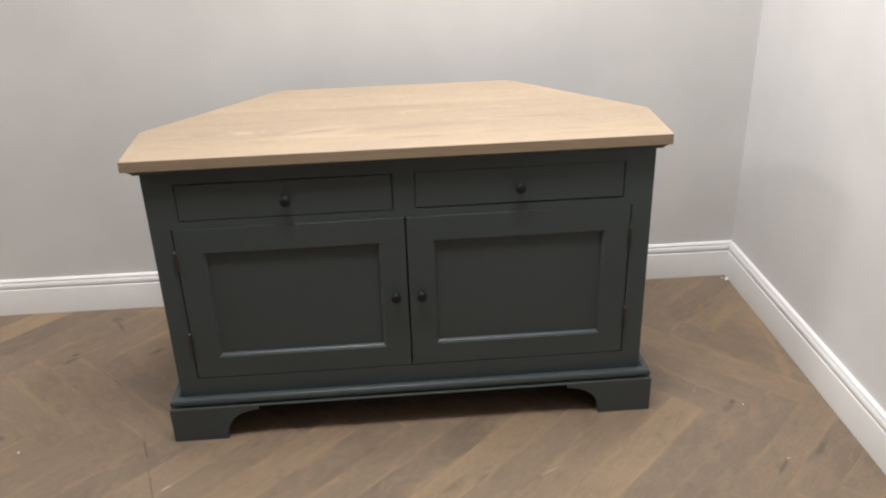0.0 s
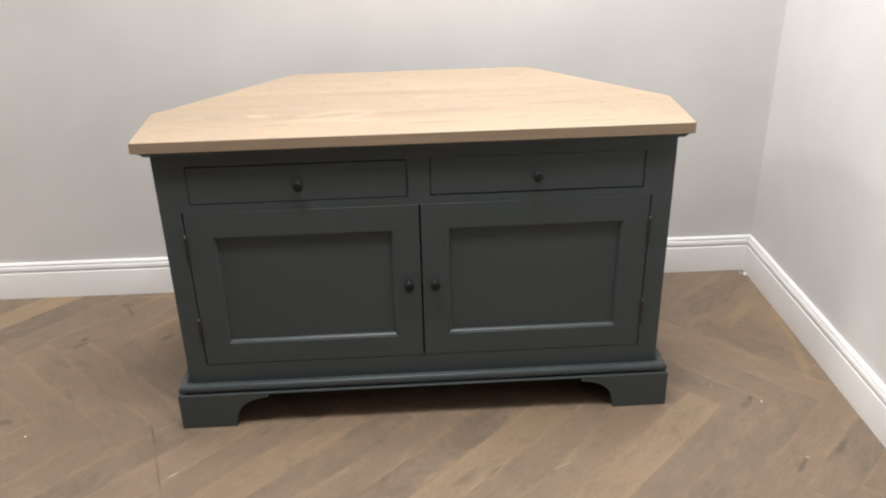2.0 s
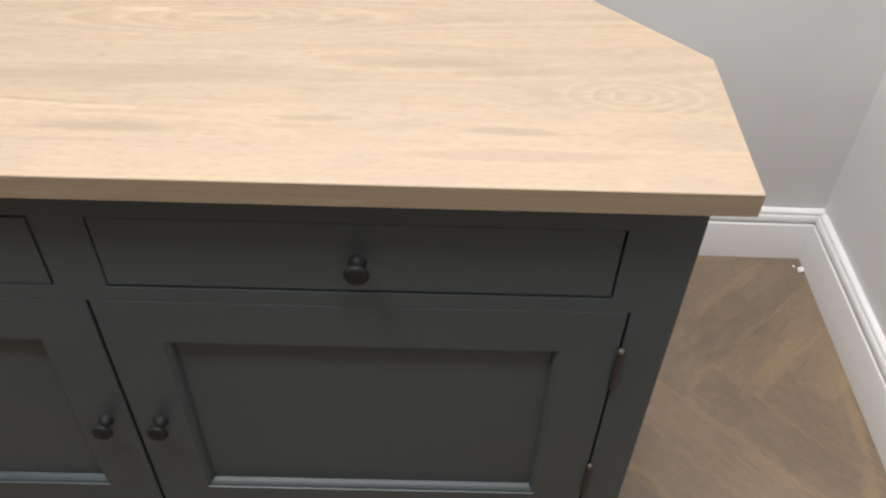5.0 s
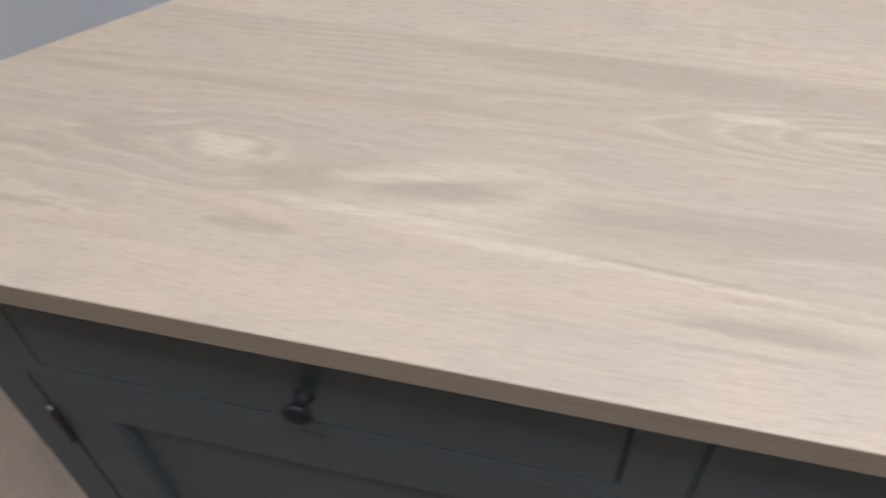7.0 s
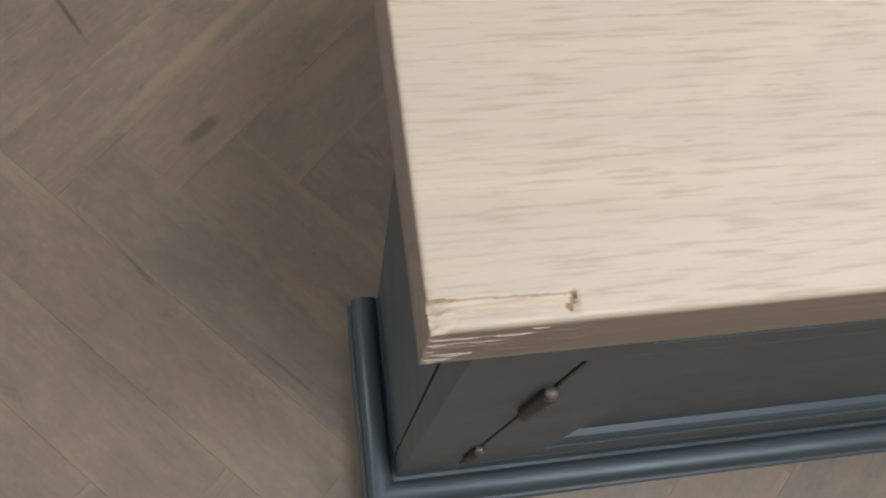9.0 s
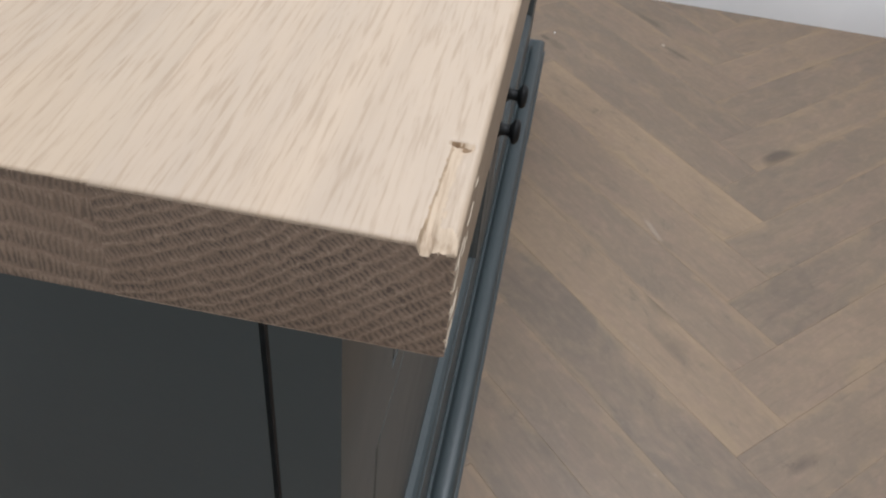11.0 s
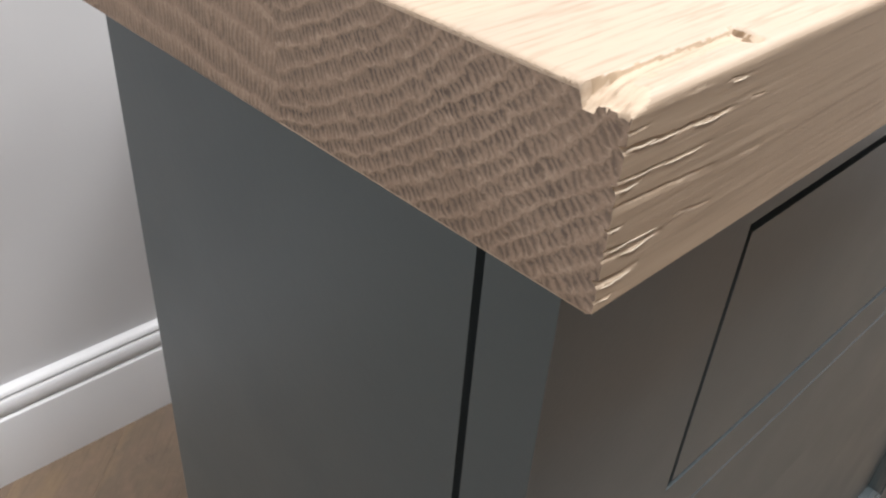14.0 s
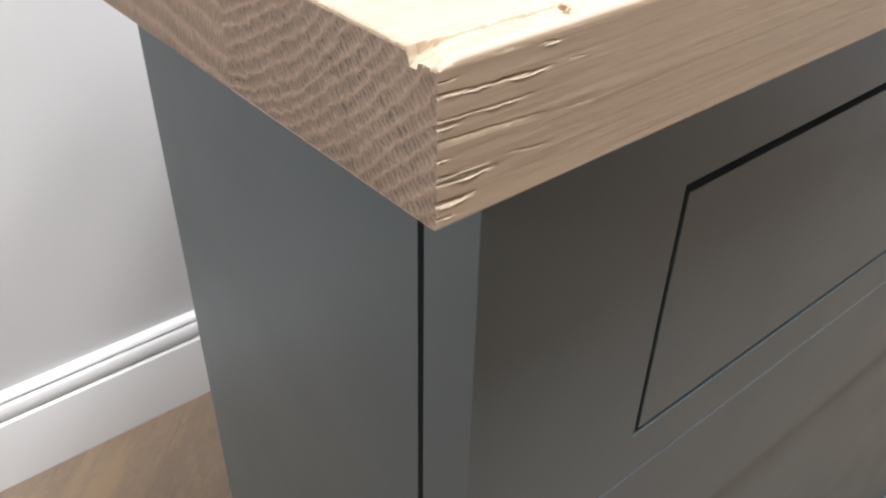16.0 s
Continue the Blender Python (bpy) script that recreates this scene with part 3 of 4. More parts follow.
tagged(part("wall_west", prism([(LEFT - THICK, FRONT), (LEFT, FRONT), (LEFT, back_y(LEFT)), (LEFT - THICK, back_y(LEFT))], -0.02, CEILING), WALL),
       "plain far wall painted light grey", "wall", kind="structure")
tagged(part("wall_south", box(LEFT - THICK, WX + THICK, FRONT - THICK, FRONT, -0.02, CEILING), WALL),
       "plain wall painted light grey behind the camera", "wall", kind="structure")
tagged(part("ceiling", box(LEFT - THICK, WX + THICK, FRONT - THICK, WY + 0.25, CEILING, CEILING + 0.1), CEIL),
       "plain white painted ceiling", "ceiling", kind="structure")

SKIRT = [(0, 0), (0.016, 0), (0.016, 0.0850), (0.0156, 0.0866), (0.0142, 0.0876), (0.0136, 0.0884), (0.0108, 0.0892), (0.0106, 0.0904), (0.0132, 0.0912), (0.0142, 0.0926),
         (0.0142, 0.0990), (0.0134, 0.1050), (0.0116, 0.1082), (0.0104, 0.1090), (0.0062, 0.1094), (0.0060, 0.1112), (0.0102, 0.1117), (0.0108, 0.1128), (0.0100, 0.1158), (0.0066, 0.1184), (0, 0.1195)]
tagged(part("baseboard_north", sweep([(WX, back_y(WX)), (LEFT, back_y(LEFT))][::-1], SKIRT), WHITE, smooth=True),
       "white gloss moulded skirting board along the wall", "skirting board", kind="structure")
tagged(part("baseboard_east", sweep([(WX, back_y(WX) - 0.0166), (WX, FRONT)], SKIRT), WHITE, smooth=True),
       "white gloss moulded skirting board meeting the corner", "skirting board", kind="structure")
tagged(part("baseboard_west", sweep([(LEFT, FRONT), (LEFT, back_y(LEFT) - 0.0166)], SKIRT), WHITE, smooth=True),
       "white gloss moulded skirting board", "skirting board", kind="structure")

# Made-up panels, out of view, one above each fitted lamp.
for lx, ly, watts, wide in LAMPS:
    lamp = tagged(new("added_ceiling_light"), "flat white square ceiling light panel, out of view, added to light the room", "ceiling light", "ceiling lights")
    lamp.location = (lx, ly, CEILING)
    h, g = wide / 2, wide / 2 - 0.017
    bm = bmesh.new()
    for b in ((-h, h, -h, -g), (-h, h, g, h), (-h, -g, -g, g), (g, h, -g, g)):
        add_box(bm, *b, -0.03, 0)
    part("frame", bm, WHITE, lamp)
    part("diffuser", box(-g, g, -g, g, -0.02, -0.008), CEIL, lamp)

# ---- corner cabinet ----
cabinet = tagged(new("corner_cabinet"), "dark green-grey painted corner TV cabinet with pale oak top", "cabinet")
CX = 0.002                                    # the body stands a little off the top's middle
BX, SY = 0.570, 0.162                         # half width of the front, depth of the side returns
BACKX, BACKY = 0.285, 0.462
FRONT_T = 0.0172                              # face frame thickness


def local(pts):
    return [(x + CX, y) for x, y in pts]


def wall_strip(a, b, t, z0, z1):
    """An upright board from a to b, t thick to the left of the way."""
    d = Vector((b[0] - a[0], b[1] - a[1])).normalized()
    n = Vector((-d.y, d.x)) * t
    return prism([a, b, (b[0] + n.x, b[1] + n.y), (a[0] + n.x, a[1] + n.y)], z0, z1)


for s in (-1, 1):
    a, b = (s * BX + CX, FRONT_T + 0.0022), (s * BX + CX, SY)
    part("side_panel", wall_strip(*((b, a) if s < 0 else (a, b)), 0.018, 0.098, 0.711), PAINT, cabinet, bevel=0.001)
    # Near-black strip behind the gap, so its shade is coloured in.
    part("stile_backing", box(*sorted((s * (BX - 0.003) + CX, s * (BX - 0.02) + CX)), FRONT_T - 0.001, FRONT_T + 0.0022, 0.1, 0.71), INSIDE_DARKENED, cabinet)
    # Unseen backs, carried down to the floor to keep light from under the cabinet.
    a, b = (s * (BX - 0.002) + CX, SY + 0.001), (s * BACKX + CX, BACKY)
    part("angled_back_panel", wall_strip(*((b, a) if s < 0 else (a, b)), 0.012, 0.001, 0.711), PAINT, cabinet)
part("back_panel", wall_strip((BACKX + CX, BACKY + 0.001), (-BACKX + CX, BACKY + 0.001), 0.012, 0.001, 0.711), PAINT, cabinet)
plan = local([(-BX + 0.019, FRONT_T + 0.003), (BX - 0.019, FRONT_T + 0.003), (BX - 0.019, SY), (BACKX, BACKY - 0.014), (-BACKX, BACKY - 0.014), (-BX + 0.019, SY)])
part("bottom_board", prism(plan, 0.100, 0.116), INSIDE_DARKENED, cabinet)
part("top_board", prism(plan, 0.694, 0.7105), INSIDE_DARKENED, cabinet)

# openings of the face frame
DX0, DX1, DZ0, DZ1 = 0.0245, 0.503, 0.5805, 0.6695
OX, OZ0, OZ1 = 0.5245, 0.163, 0.562


def frame_box(name, x0, x1, z0, z1):
    return part(name, box(x0 + CX, x1 + CX, 0, FRONT_T, z0, z1), PAINT, cabinet, bevel=0.0012)


for s in (-1, 1):
    frame_box("stile", *sorted((s * BX, s * OX)), 0.098, 0.711)
frame_box("bottom_rail", -OX, OX, 0.098, OZ0)
frame_box("middle_rail", -OX, OX, OZ1, DZ0)
frame_box("top_rail", -OX, OX, DZ1, 0.711)
frame_box("drawer_divider", -DX0, DX0, DZ0, DZ1)
for s in (-1, 1):
    frame_box("drawer_filler", *sorted((s * OX, s * DX1)), DZ0, DZ1)

KNOB = [(0, -0.0215), (0.006, -0.0215), (0.0095, -0.0205), (0.0115, -0.0185), (0.012, -0.0165), (0.0110, -0.0145), (0.0082, -0.013), (0.0058, -0.0115),
        (0.0052, -0.009), (0.0056, -0.005), (0.0075, -0.0025), (0.0085, -0.001), (0.0085, 0.002), (0, 0.002)]


def knob(parent, x, z):
    k = part("knob", lathe(KNOB), IRON, parent, "small round black metal knob", smooth=True)
    k.location = (x + CX, 0, z)


# drawers: flush fronts with uneven shadow gaps
for s, lo, hi in ((-1, 0.0026, 0.0030), (1, 0.0042, 0.0008)):
    x0, x1 = sorted((s * DX0, s * DX1))
    d = part("drawer", box(x0 + 0.0021 + CX, x1 - 0.0027 + CX, 0.0, 0.02, DZ0 + lo, DZ1 - hi), PAINT, cabinet, "flush dark painted drawer front", bevel=0.0012)
    part("drawer_box", box(x0 + 0.02 + CX, x1 - 0.02 + CX, 0.0205, 0.15, DZ0 + 0.008, DZ1 - 0.014), INSIDE_DARKENED, d)
    knob(d, s * 0.2625, 0.622)


def panel_door(x0, x1, z0, z1, px0, px1, pz0, pz1):
    """A frame with a sunk panel and an ovolo round it, as one mesh: rings of rectangles going inwards and back."""
    bm = bmesh.new()
    steps = [(0, 0.0), (0.0006, 0.0014), (0.0018, 0.0019), (0.0038, 0.0032), (0.0056, 0.0060), (0.0066, 0.0095), (0.0070, 0.0110)]

    def ring(i, y, a0, a1, b0, b1):
        return [bm.verts.new(p) for p in ((a0 + i, y, b0 + i), (a1 - i, y, b0 + i), (a1 - i, y, b1 - i), (a0 + i, y, b1 - i))]

    def join(a, b):
        for k in range(4):
            q = (k + 1) % 4
            bm.faces.new((a[k], a[q], b[q], b[k]))

    back = ring(0, 0.021, x0, x1, z0, z1)
    edge = ring(0, 0.0006, x0, x1, z0, z1)
    face = ring(0.0006, 0.0, x0, x1, z0, z1)
    join(back, edge)
    join(edge, face)
    last = face
    for i, y in steps:
        nxt = ring(i, y, px0, px1, pz0, pz1)
        join(last, nxt)
        last = nxt
    bm.faces.new(last)
    bm.faces.new(back[::-1])
    return bm


def hinge(parent, x, z0, z1):
    h = lathe([(0, 0), (0.0036, 0), (0.0038, 0.001), (0.0038, z1 - z0 - 0.001), (0.0036, z1 - z0), (0, z1 - z0)], 12)
    ob = part("hinge", h, HINGE, parent, "dark brown butt hinge knuckle", smooth=True)
    ob.matrix_basis = pose(x, -0.0022, z0, 90, 0, 0)
    bm = bmesh.new()
    bmesh.ops.create_uvsphere(bm, u_segments=12, v_segments=8, radius=0.0033, matrix=Matrix.Translation((x, -0.0022, z1 + 0.003)))
    part("finial", bm, PEWTER, parent, "pale metal ball finial", smooth=True)


for s in (-1, 1):
    inner, outer = (0.0022 if s < 0 else 0.0018), OX - 0.0030
    x0, x1 = sorted((s * inner, s * outer))
    p0, p1 = sorted((s * 0.0605, s * 0.4645))
    d = part("door", panel_door(x0 + CX, x1 + CX, OZ0 + 0.0020, OZ1 - 0.0010, p0 + CX, p1 + CX, 0.2205, 0.5005), PAINT, cabinet, "dark painted cupboard door with sunk panel")
    knob(d, s * 0.0305, 0.361)
    for z0, z1 in ((0.445, 0.503), (0.230, 0.288)):
        hinge(d, s * (OX - 0.0005) + CX, z0, z1)

way = local([(-BX, SY), (-BX, 0), (BX, 0), (BX, SY)])
part("cornice_moulding", sweep(way, [(0, 0.6995), (0.0110, 0.6995), (0.0118, 0.7003), (0.0120, 0.7022), (0.0134, 0.7030), (0.0142, 0.7046), (0.0160, 0.7066), (0.0188, 0.7080), (0.0195, 0.7086), (0.0195, 0.7105), (0, 0.7105)]),
     PAINT, cabinet, "small cove moulding under the top", smooth=True)
TORUS = [(0.0135 + 0.0114 * math.cos(a), 0.1082 + 0.0114 * math.sin(a)) for a in (math.pi * (k / 12 - 0.5) for k in range(16))]
part("base_moulding", sweep(way, [(0, 0.0915), (0.028, 0.0915), (0.028, 0.0938), (0.0268, 0.0950), (0.0135, 0.0957), *TORUS, (0.0030, 0.1128), (0, 0.1126)]),
     PAINT, cabinet, "rounded base moulding above the feet", smooth=True)


def bracket(outline, thick, m):
    """An upright plate in its own x-z plane."""
    bm = bmesh.new()
    a = [bm.verts.new(m @ Vector((x, 0, z))) for x, z in outline]
    b = [bm.verts.new(m @ Vector((x, thick, z))) for x, z in outline]
    bm.faces.new(a)
    bm.faces.new(b[::-1])
    for i in range(len(a)):
        j = (i + 1) % len(a)
        bm.faces.new((a[j], a[i], b[i], b[j]))
    return bm


for s in (-1, 1):
    o = s * (BX + 0.028)
    front_line = [(o, 0), (s * 0.466, 0), (s * 0.4655, 0.013), (s * 0.4625, 0.031), (s * 0.4560, 0.046), (s * 0.4460, 0.0595), (s * 0.4325, 0.0695), (s * 0.416, 0.0765), (s * 0.399, 0.0805), (s * 0.384, 0.0815), (s * 0.384, 0.0915), (o, 0.0915)]
    bm = bracket(front_line, 0.02, Matrix.Translation((CX, -0.028, 0)))
    foot = part("bracket_foot", bm, PAINT, cabinet, "shaped bracket foot", bevel=0.0012)
    side = box(*sorted((o + CX, o - s * 0.02 + CX)), -0.0078, 0.162, 0.0, 0.091)
    part("return_foot", side, PAINT, foot, bevel=0.001)
    part("rear_foot", box(*sorted((s * 0.26 + CX, s * 0.30 + CX)), 0.38, 0.42, 0, 0.099), PAINT, cabinet)

# worktop: full-length oak boards glued edge to edge, clipped to the corner shape
TOPZ, LOWZ, FY = 0.736, 0.7114, -0.0256
TX, CXT, CY, BKX, BKY = 0.600, 0.602, 0.177, 0.308, 0.490


def half_width(y):
    if y < CY:
        return TX + (CXT - TX) * (y - FY) / (CY - FY)
    return CXT + (BKX - CXT) * (y - CY) / (BKY - CY)


def board(y0, y1):
    """One board of the top: a plan polygon with softened upper and lower arrises."""
    cuts = [y0] + ([CY] if y0 < CY < y1 else []) + [y1]
    right = [(half_width(y), y) for y in cuts]
    outline = right + [(-x, y) for x, y in right[::-1]]
    bm = prism(outline, LOWZ, TOPZ)
    bmesh.ops.recalc_face_normals(bm, faces=bm.faces)
    bm.normal_update()
    ends = [f for f in bm.faces if abs(f.normal.z) < 0.5 and abs(f.normal.x) > 0.3]
    edges = [e for f in ends for e in f.edges if abs(e.verts[0].co.z - e.verts[1].co.z) < 1e-6]
    if y1 >= BKY - 1e-6:
        edges += [e for e in bm.edges if all(abs(v.co.y - BKY) < 1e-6 for v in e.verts) and abs(e.verts[0].co.z - e.verts[1].co.z) < 1e-6]
    bmesh.ops.bevel(bm, geom=list(set(edges)), offset=0.0007, segments=3, profile=0.5, affect="EDGES")
    bmesh.ops.recalc_face_normals(bm, faces=bm.faces)
    for f in bm.faces:
        if abs(f.normal.z) < 0.6 and abs(f.normal.x) > 0.3:
            f.material_index = 1
    return bm


# splits in the front edge near the chipped corner: height at each end, depth, width of the torn ledge, from, to (metres from the end)
SPLITS = [(0.7354, 0.7346, 0.0003, 0.0004, -0.002, 0.0150), (0.7320, 0.7311, 0.0012, 0.0008, -0.004, 0.0078), (0.7311, 0.7305, 0.0008, 0.0006, 0.0070, 0.0200), (0.7341, 0.7338, 0.0004, 0.0003, 0.0165, 0.0215),
          (0.7284, 0.7273, 0.0006, 0.0004, -0.003, 0.0165), (0.7278, 0.7272, 0.0011, 0.0008, -0.003, 0.0040), (0.7256, 0.7238, 0.0003, 0.0010, -0.003, 0.0200), (0.7229, 0.7224, 0.0009, 0.0004, -0.001, 0.0022),
          (0.7205, 0.7187, 0.0007, 0.0005, -0.002, 0.0105), (0.7192, 0.7184, 0.0007, 0.0005, -0.002, 0.0108), (0.7166, 0.7158, 0.0011, 0.0009, -0.003, 0.0068), (0.7139, 0.7136, 0.0006, 0.0004, -0.001, 0.0032),
          (0.7199, 0.7187, 0.0003, 0.0004, 0.0118, 0.0200), (0.7232, 0.7229, 0.0003, 0.0003, 0.0240, 0.0295), (0.7306, 0.7303, 0.0003, 0.0003, 0.0230, 0.0262), (0.7334, 0.7332, 0.0004, 0.0003, -0.001, 0.0030)]
ARRIS = 0.0007                                # rounding of the board's end
CHIP = 0.0256                                 # length of the chip along the front edge


def split_depth(d, z):
    """How far the front edge is torn back, d from the board's end at height z: a sharp upper lip over a sloping ledge."""
    cut = 0.0
    for h0, h1, depth, w, a, b in SPLITS:
        if a <= d <= b:
            f = (d - a) / (b - a)
            k = min(1.0, math.sin(math.pi * f) * 1.5) * (0.75 + 0.5 * noise.noise(Vector((d * 700, h0 * 900, 0))))
            h = h0 + (h1 - h0) * f + 0.00022 * noise.noise(Vector((d * 420, h0 * 5000, 0))) + 0.00008 * noise.noise(Vector((d * 1900, h0 * 4000, 5)))
            s = (h - z) / w
            if -0.2 < s < 1:
                cut += depth * k * ((1 - s) if s >= 0 else 1 + s / 0.2)
    return cut


def chip_inner(d):
    return 0.0059 - 0.030 * d + 0.00022 * noise.noise(Vector((d * 260, 1, 0))) + 0.00014 * noise.noise(Vector((d * 1500, 2, 0)))


def chip_depth(d, u):
    """Depth of the torn chip, d from the board's end and u in from the front edge: a trough with a steep inner wall and a crushed outer rim."""
    inner = chip_inner(d)
    outer = 0.0034 - 0.060 * d + 0.00035 * noise.noise(Vector((d * 300, 6, 0))) + 0.0002 * noise.noise(Vector((d * 1700, 7, 0)))
    wall = min(1.0, max(0.0, (inner - u) / 0.0004))
    slope = min(1.0, max(0.0, (u - outer) / max(0.0006, (inner - outer) * 0.75 * min(1.0, d / 0.006))))
    end = min(1.0, max(0.0, (CHIP - d) / 0.0010))
    bed = 0.00042 + 0.0020 * math.exp(-d / 0.0028)
    bed += 0.00010 * noise.noise(Vector((d * 260, u * 1900, 4))) + 0.00006 * noise.noise(Vector((d * 900, u * 3000, 9)))
    rim = (0.0012 * math.exp(-(d / 0.0026) ** 2) + 0.00010) * (1 + 0.3 * noise.noise(Vector((d * 700, u * 1300, 12))))
    rough = 0.00022 * max(0.0, noise.noise(Vector((d * 340, u * 2600, 21)))) * math.exp(-((u - outer) / 0.0006) ** 2)
    torn = max(bed * slope, rim if u < outer + 0.0004 else 0.0) + rough
    slot = math.exp(-((d - 0.0252) / 0.0005) ** 2) * min(1.0, max(0.0, (0.0057 - u) / 0.0004)) * min(1.0, max(0.0, (u - 0.0026) / 0.0006))
    star = math.exp(-((d - 0.0244 + 0.6 * (u - 0.0024)) / 0.0007) ** 2 - ((u - 0.0025) / 0.0008) ** 2)
    pit = 0.0009 * max(slot * 0.8, star) * (1 + 0.7 * noise.noise(Vector((d * 1600, u * 2200, 3))))
    return torn * wall * end + max(0.0, pit)


def front_board():
    """The front board: a cross-section carried along its length, with a rounded edge, a torn chip at one corner and fine splits."""
    bm = bmesh.new()
    y1 = 0.030
    xs = [-TX + v for v in [0.0, 0.0001, 0.0003, 0.0006] + [0.0010 + 0.00045 * k for k in range(66)] + [0.032, 0.036, 0.045, 0.06, 0.12]] + [-0.3, 0.0, 0.3, 0.5, TX - 0.001, TX - 0.0006, TX - 0.0003, TX - 0.0001, TX]
    zs = [LOWZ + 0.0008 + (TOPZ - 0.0014 - LOWZ - 0.0008) * k / 240 for k in range(241)]
    inward = [0.0014 + 0.00022 * k for k in range(1, 25)] + [0.0075, 0.0095, 0.012, 0.03]
    rings, torn_rows, split_rows = [], [], []
    for x in xs:
        d = x + TX
        ends = min(ARRIS, max(0.0, ARRIS - d) + max(0.0, ARRIS - (TX - x)))
        pts = [(y1, LOWZ), (FY + 0.0008, LOWZ)]
        depths, splits = [0.0, 0.0], [0.0, 0.0]
        for z in zs:
            cut = split_depth(d, z) if d < 0.031 else 0.0
            wave = 0.00005 * noise.noise(Vector((x * 60, z * 900, 0))) * (1 if d < 0.06 else 0.3)
            pts.append((FY + cut + wave, z))
            depths.append(0.0)
            splits.append(cut)
        for k in range(1, 7):
            a = math.pi / 2 * k / 6
            u, z = 0.0014 * (1 - math.cos(a)), TOPZ - 0.0014 + 0.0014 * math.sin(a)
            drop = chip_depth(d, u) * 0.8 * k / 6 if d < 0.030 else 0.0
            pts.append((FY + u, z - drop))
            depths.append(drop)
            splits.append(0.0)
        for u in inward:
            drop = chip_depth(d, u) if d < 0.030 else 0.0
            pts.append((FY + u, TOPZ - drop))
            depths.append(drop)
            splits.append(0.0)
        pts.append((y1, TOPZ))
        depths.append(0.0)
        splits.append(0.0)
        row = []
        for y, z in pts:
            xx = x + math.copysign(half_width(y) - TX, x) if abs(x) > TX - 0.0015 else x
            round_off = ARRIS - math.sqrt(max(0.0, ARRIS * ARRIS - ends * ends)) * (1 - 0.45 * abs(noise.noise(Vector((y * 2600, d * 900, 8)))) * (ends > 0))
            row.append(bm.verts.new((xx, y, z - round_off if z > TOPZ - 0.0012 else max(z, LOWZ + round_off))))
        rings.append(row)
        torn_rows.append(depths)
        split_rows.append(splits)
    n = len(rings[0])
    for i, (a, b) in enumerate(zip(rings, rings[1:])):
        for j in range(n):
            q = (j + 1) % n
            f = bm.faces.new((a[j], b[j], b[q], a[q]))
            four = [torn_rows[i][j], torn_rows[i + 1][j], torn_rows[i][q], torn_rows[i + 1][q]]
            deep, high = min(four), max(four)
            d, u = xs[i] + TX, a[j].co.y - FY
            if d > 0.0232 and high > 0.0007:
                f.material_index = 3
            elif high > 0.0002 and d < 0.0255:
                f.material_index = 4 if high - deep > 0.0001 and -0.00045 < u - chip_inner(d) < 0.0001 and d > 0.0012 else 2
            elif max(split_rows[i][j], split_rows[i + 1][j], split_rows[i][q]) > 0.00012:
                f.material_index = 2
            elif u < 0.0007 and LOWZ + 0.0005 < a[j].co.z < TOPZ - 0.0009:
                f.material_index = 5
    for r, flip in ((rings[0], 1), (rings[-1], -1)):
        f = bm.faces.new(r[::flip])
        f.material_index = 1
    return bm


top = part("worktop", front_board(), [BOARDS[0], ENDS[0], RAW, HOLE, CHIP_LINE, EDGE_SHADED], cabinet, "pale limed oak top with a chipped front corner", smooth=True)


def splinter(d, z, length, thick, seed):
    """A pale torn fibre that lies along a split of the front edge."""
    bm = bmesh.new()
    rows = []
    for k in range(7):
        f = k / 6
        r = 0.6 * thick * (0.35 + 0.65 * math.sin(math.pi * min(1, 0.15 + f * 0.85)))
        x = -TX + d + length * f
        y = FY - 0.00005 - 0.0003 * math.sin(math.pi * f) * abs(noise.noise(Vector((seed, f * 2, 0))))
        zz = z + 0.0003 * noise.noise(Vector((seed * 3.1, f * 1.5, 1))) - 0.02 * length * f
        rows.append([bm.verts.new((x, y + r * a, zz + r * b)) for a, b in ((-0.6, 0), (0, 0.7), (1.2, 0), (0, -0.7))])
    for a, b in zip(rows, rows[1:]):
        for j in range(4):
            q = (j + 1) % 4
            bm.faces.new((a[j], b[j], b[q], a[q]))
    bm.faces.new(rows[0])
    bm.faces.new(rows[-1][::-1])
    part("splinter", bm, FIBRE, top, smooth=True)


for k, (d, z, length, thick) in enumerate(((0.0004, 0.7313, 0.0045, 0.00022), (0.0040, 0.7308, 0.0050, 0.00020), (0.0118, 0.7303, 0.0065, 0.00022), (0.0178, 0.7336, 0.0030, 0.00022), (0.0078, 0.7274, 0.0065, 0.00014),
                                           (0.0004, 0.7269, 0.0030, 0.00020), (0.0003, 0.7223, 0.0016, 0.00020), (0.0012, 0.7196, 0.0080, 0.00016), (0.0030, 0.7185, 0.0060, 0.00018), (0.0005, 0.7153, 0.0052, 0.00024),
                                           (0.0010, 0.7134, 0.0016, 0.00014), (0.0010, 0.7278, 0.0060, 0.00012))):
    splinter(d, z, length, thick, k + 1.7)


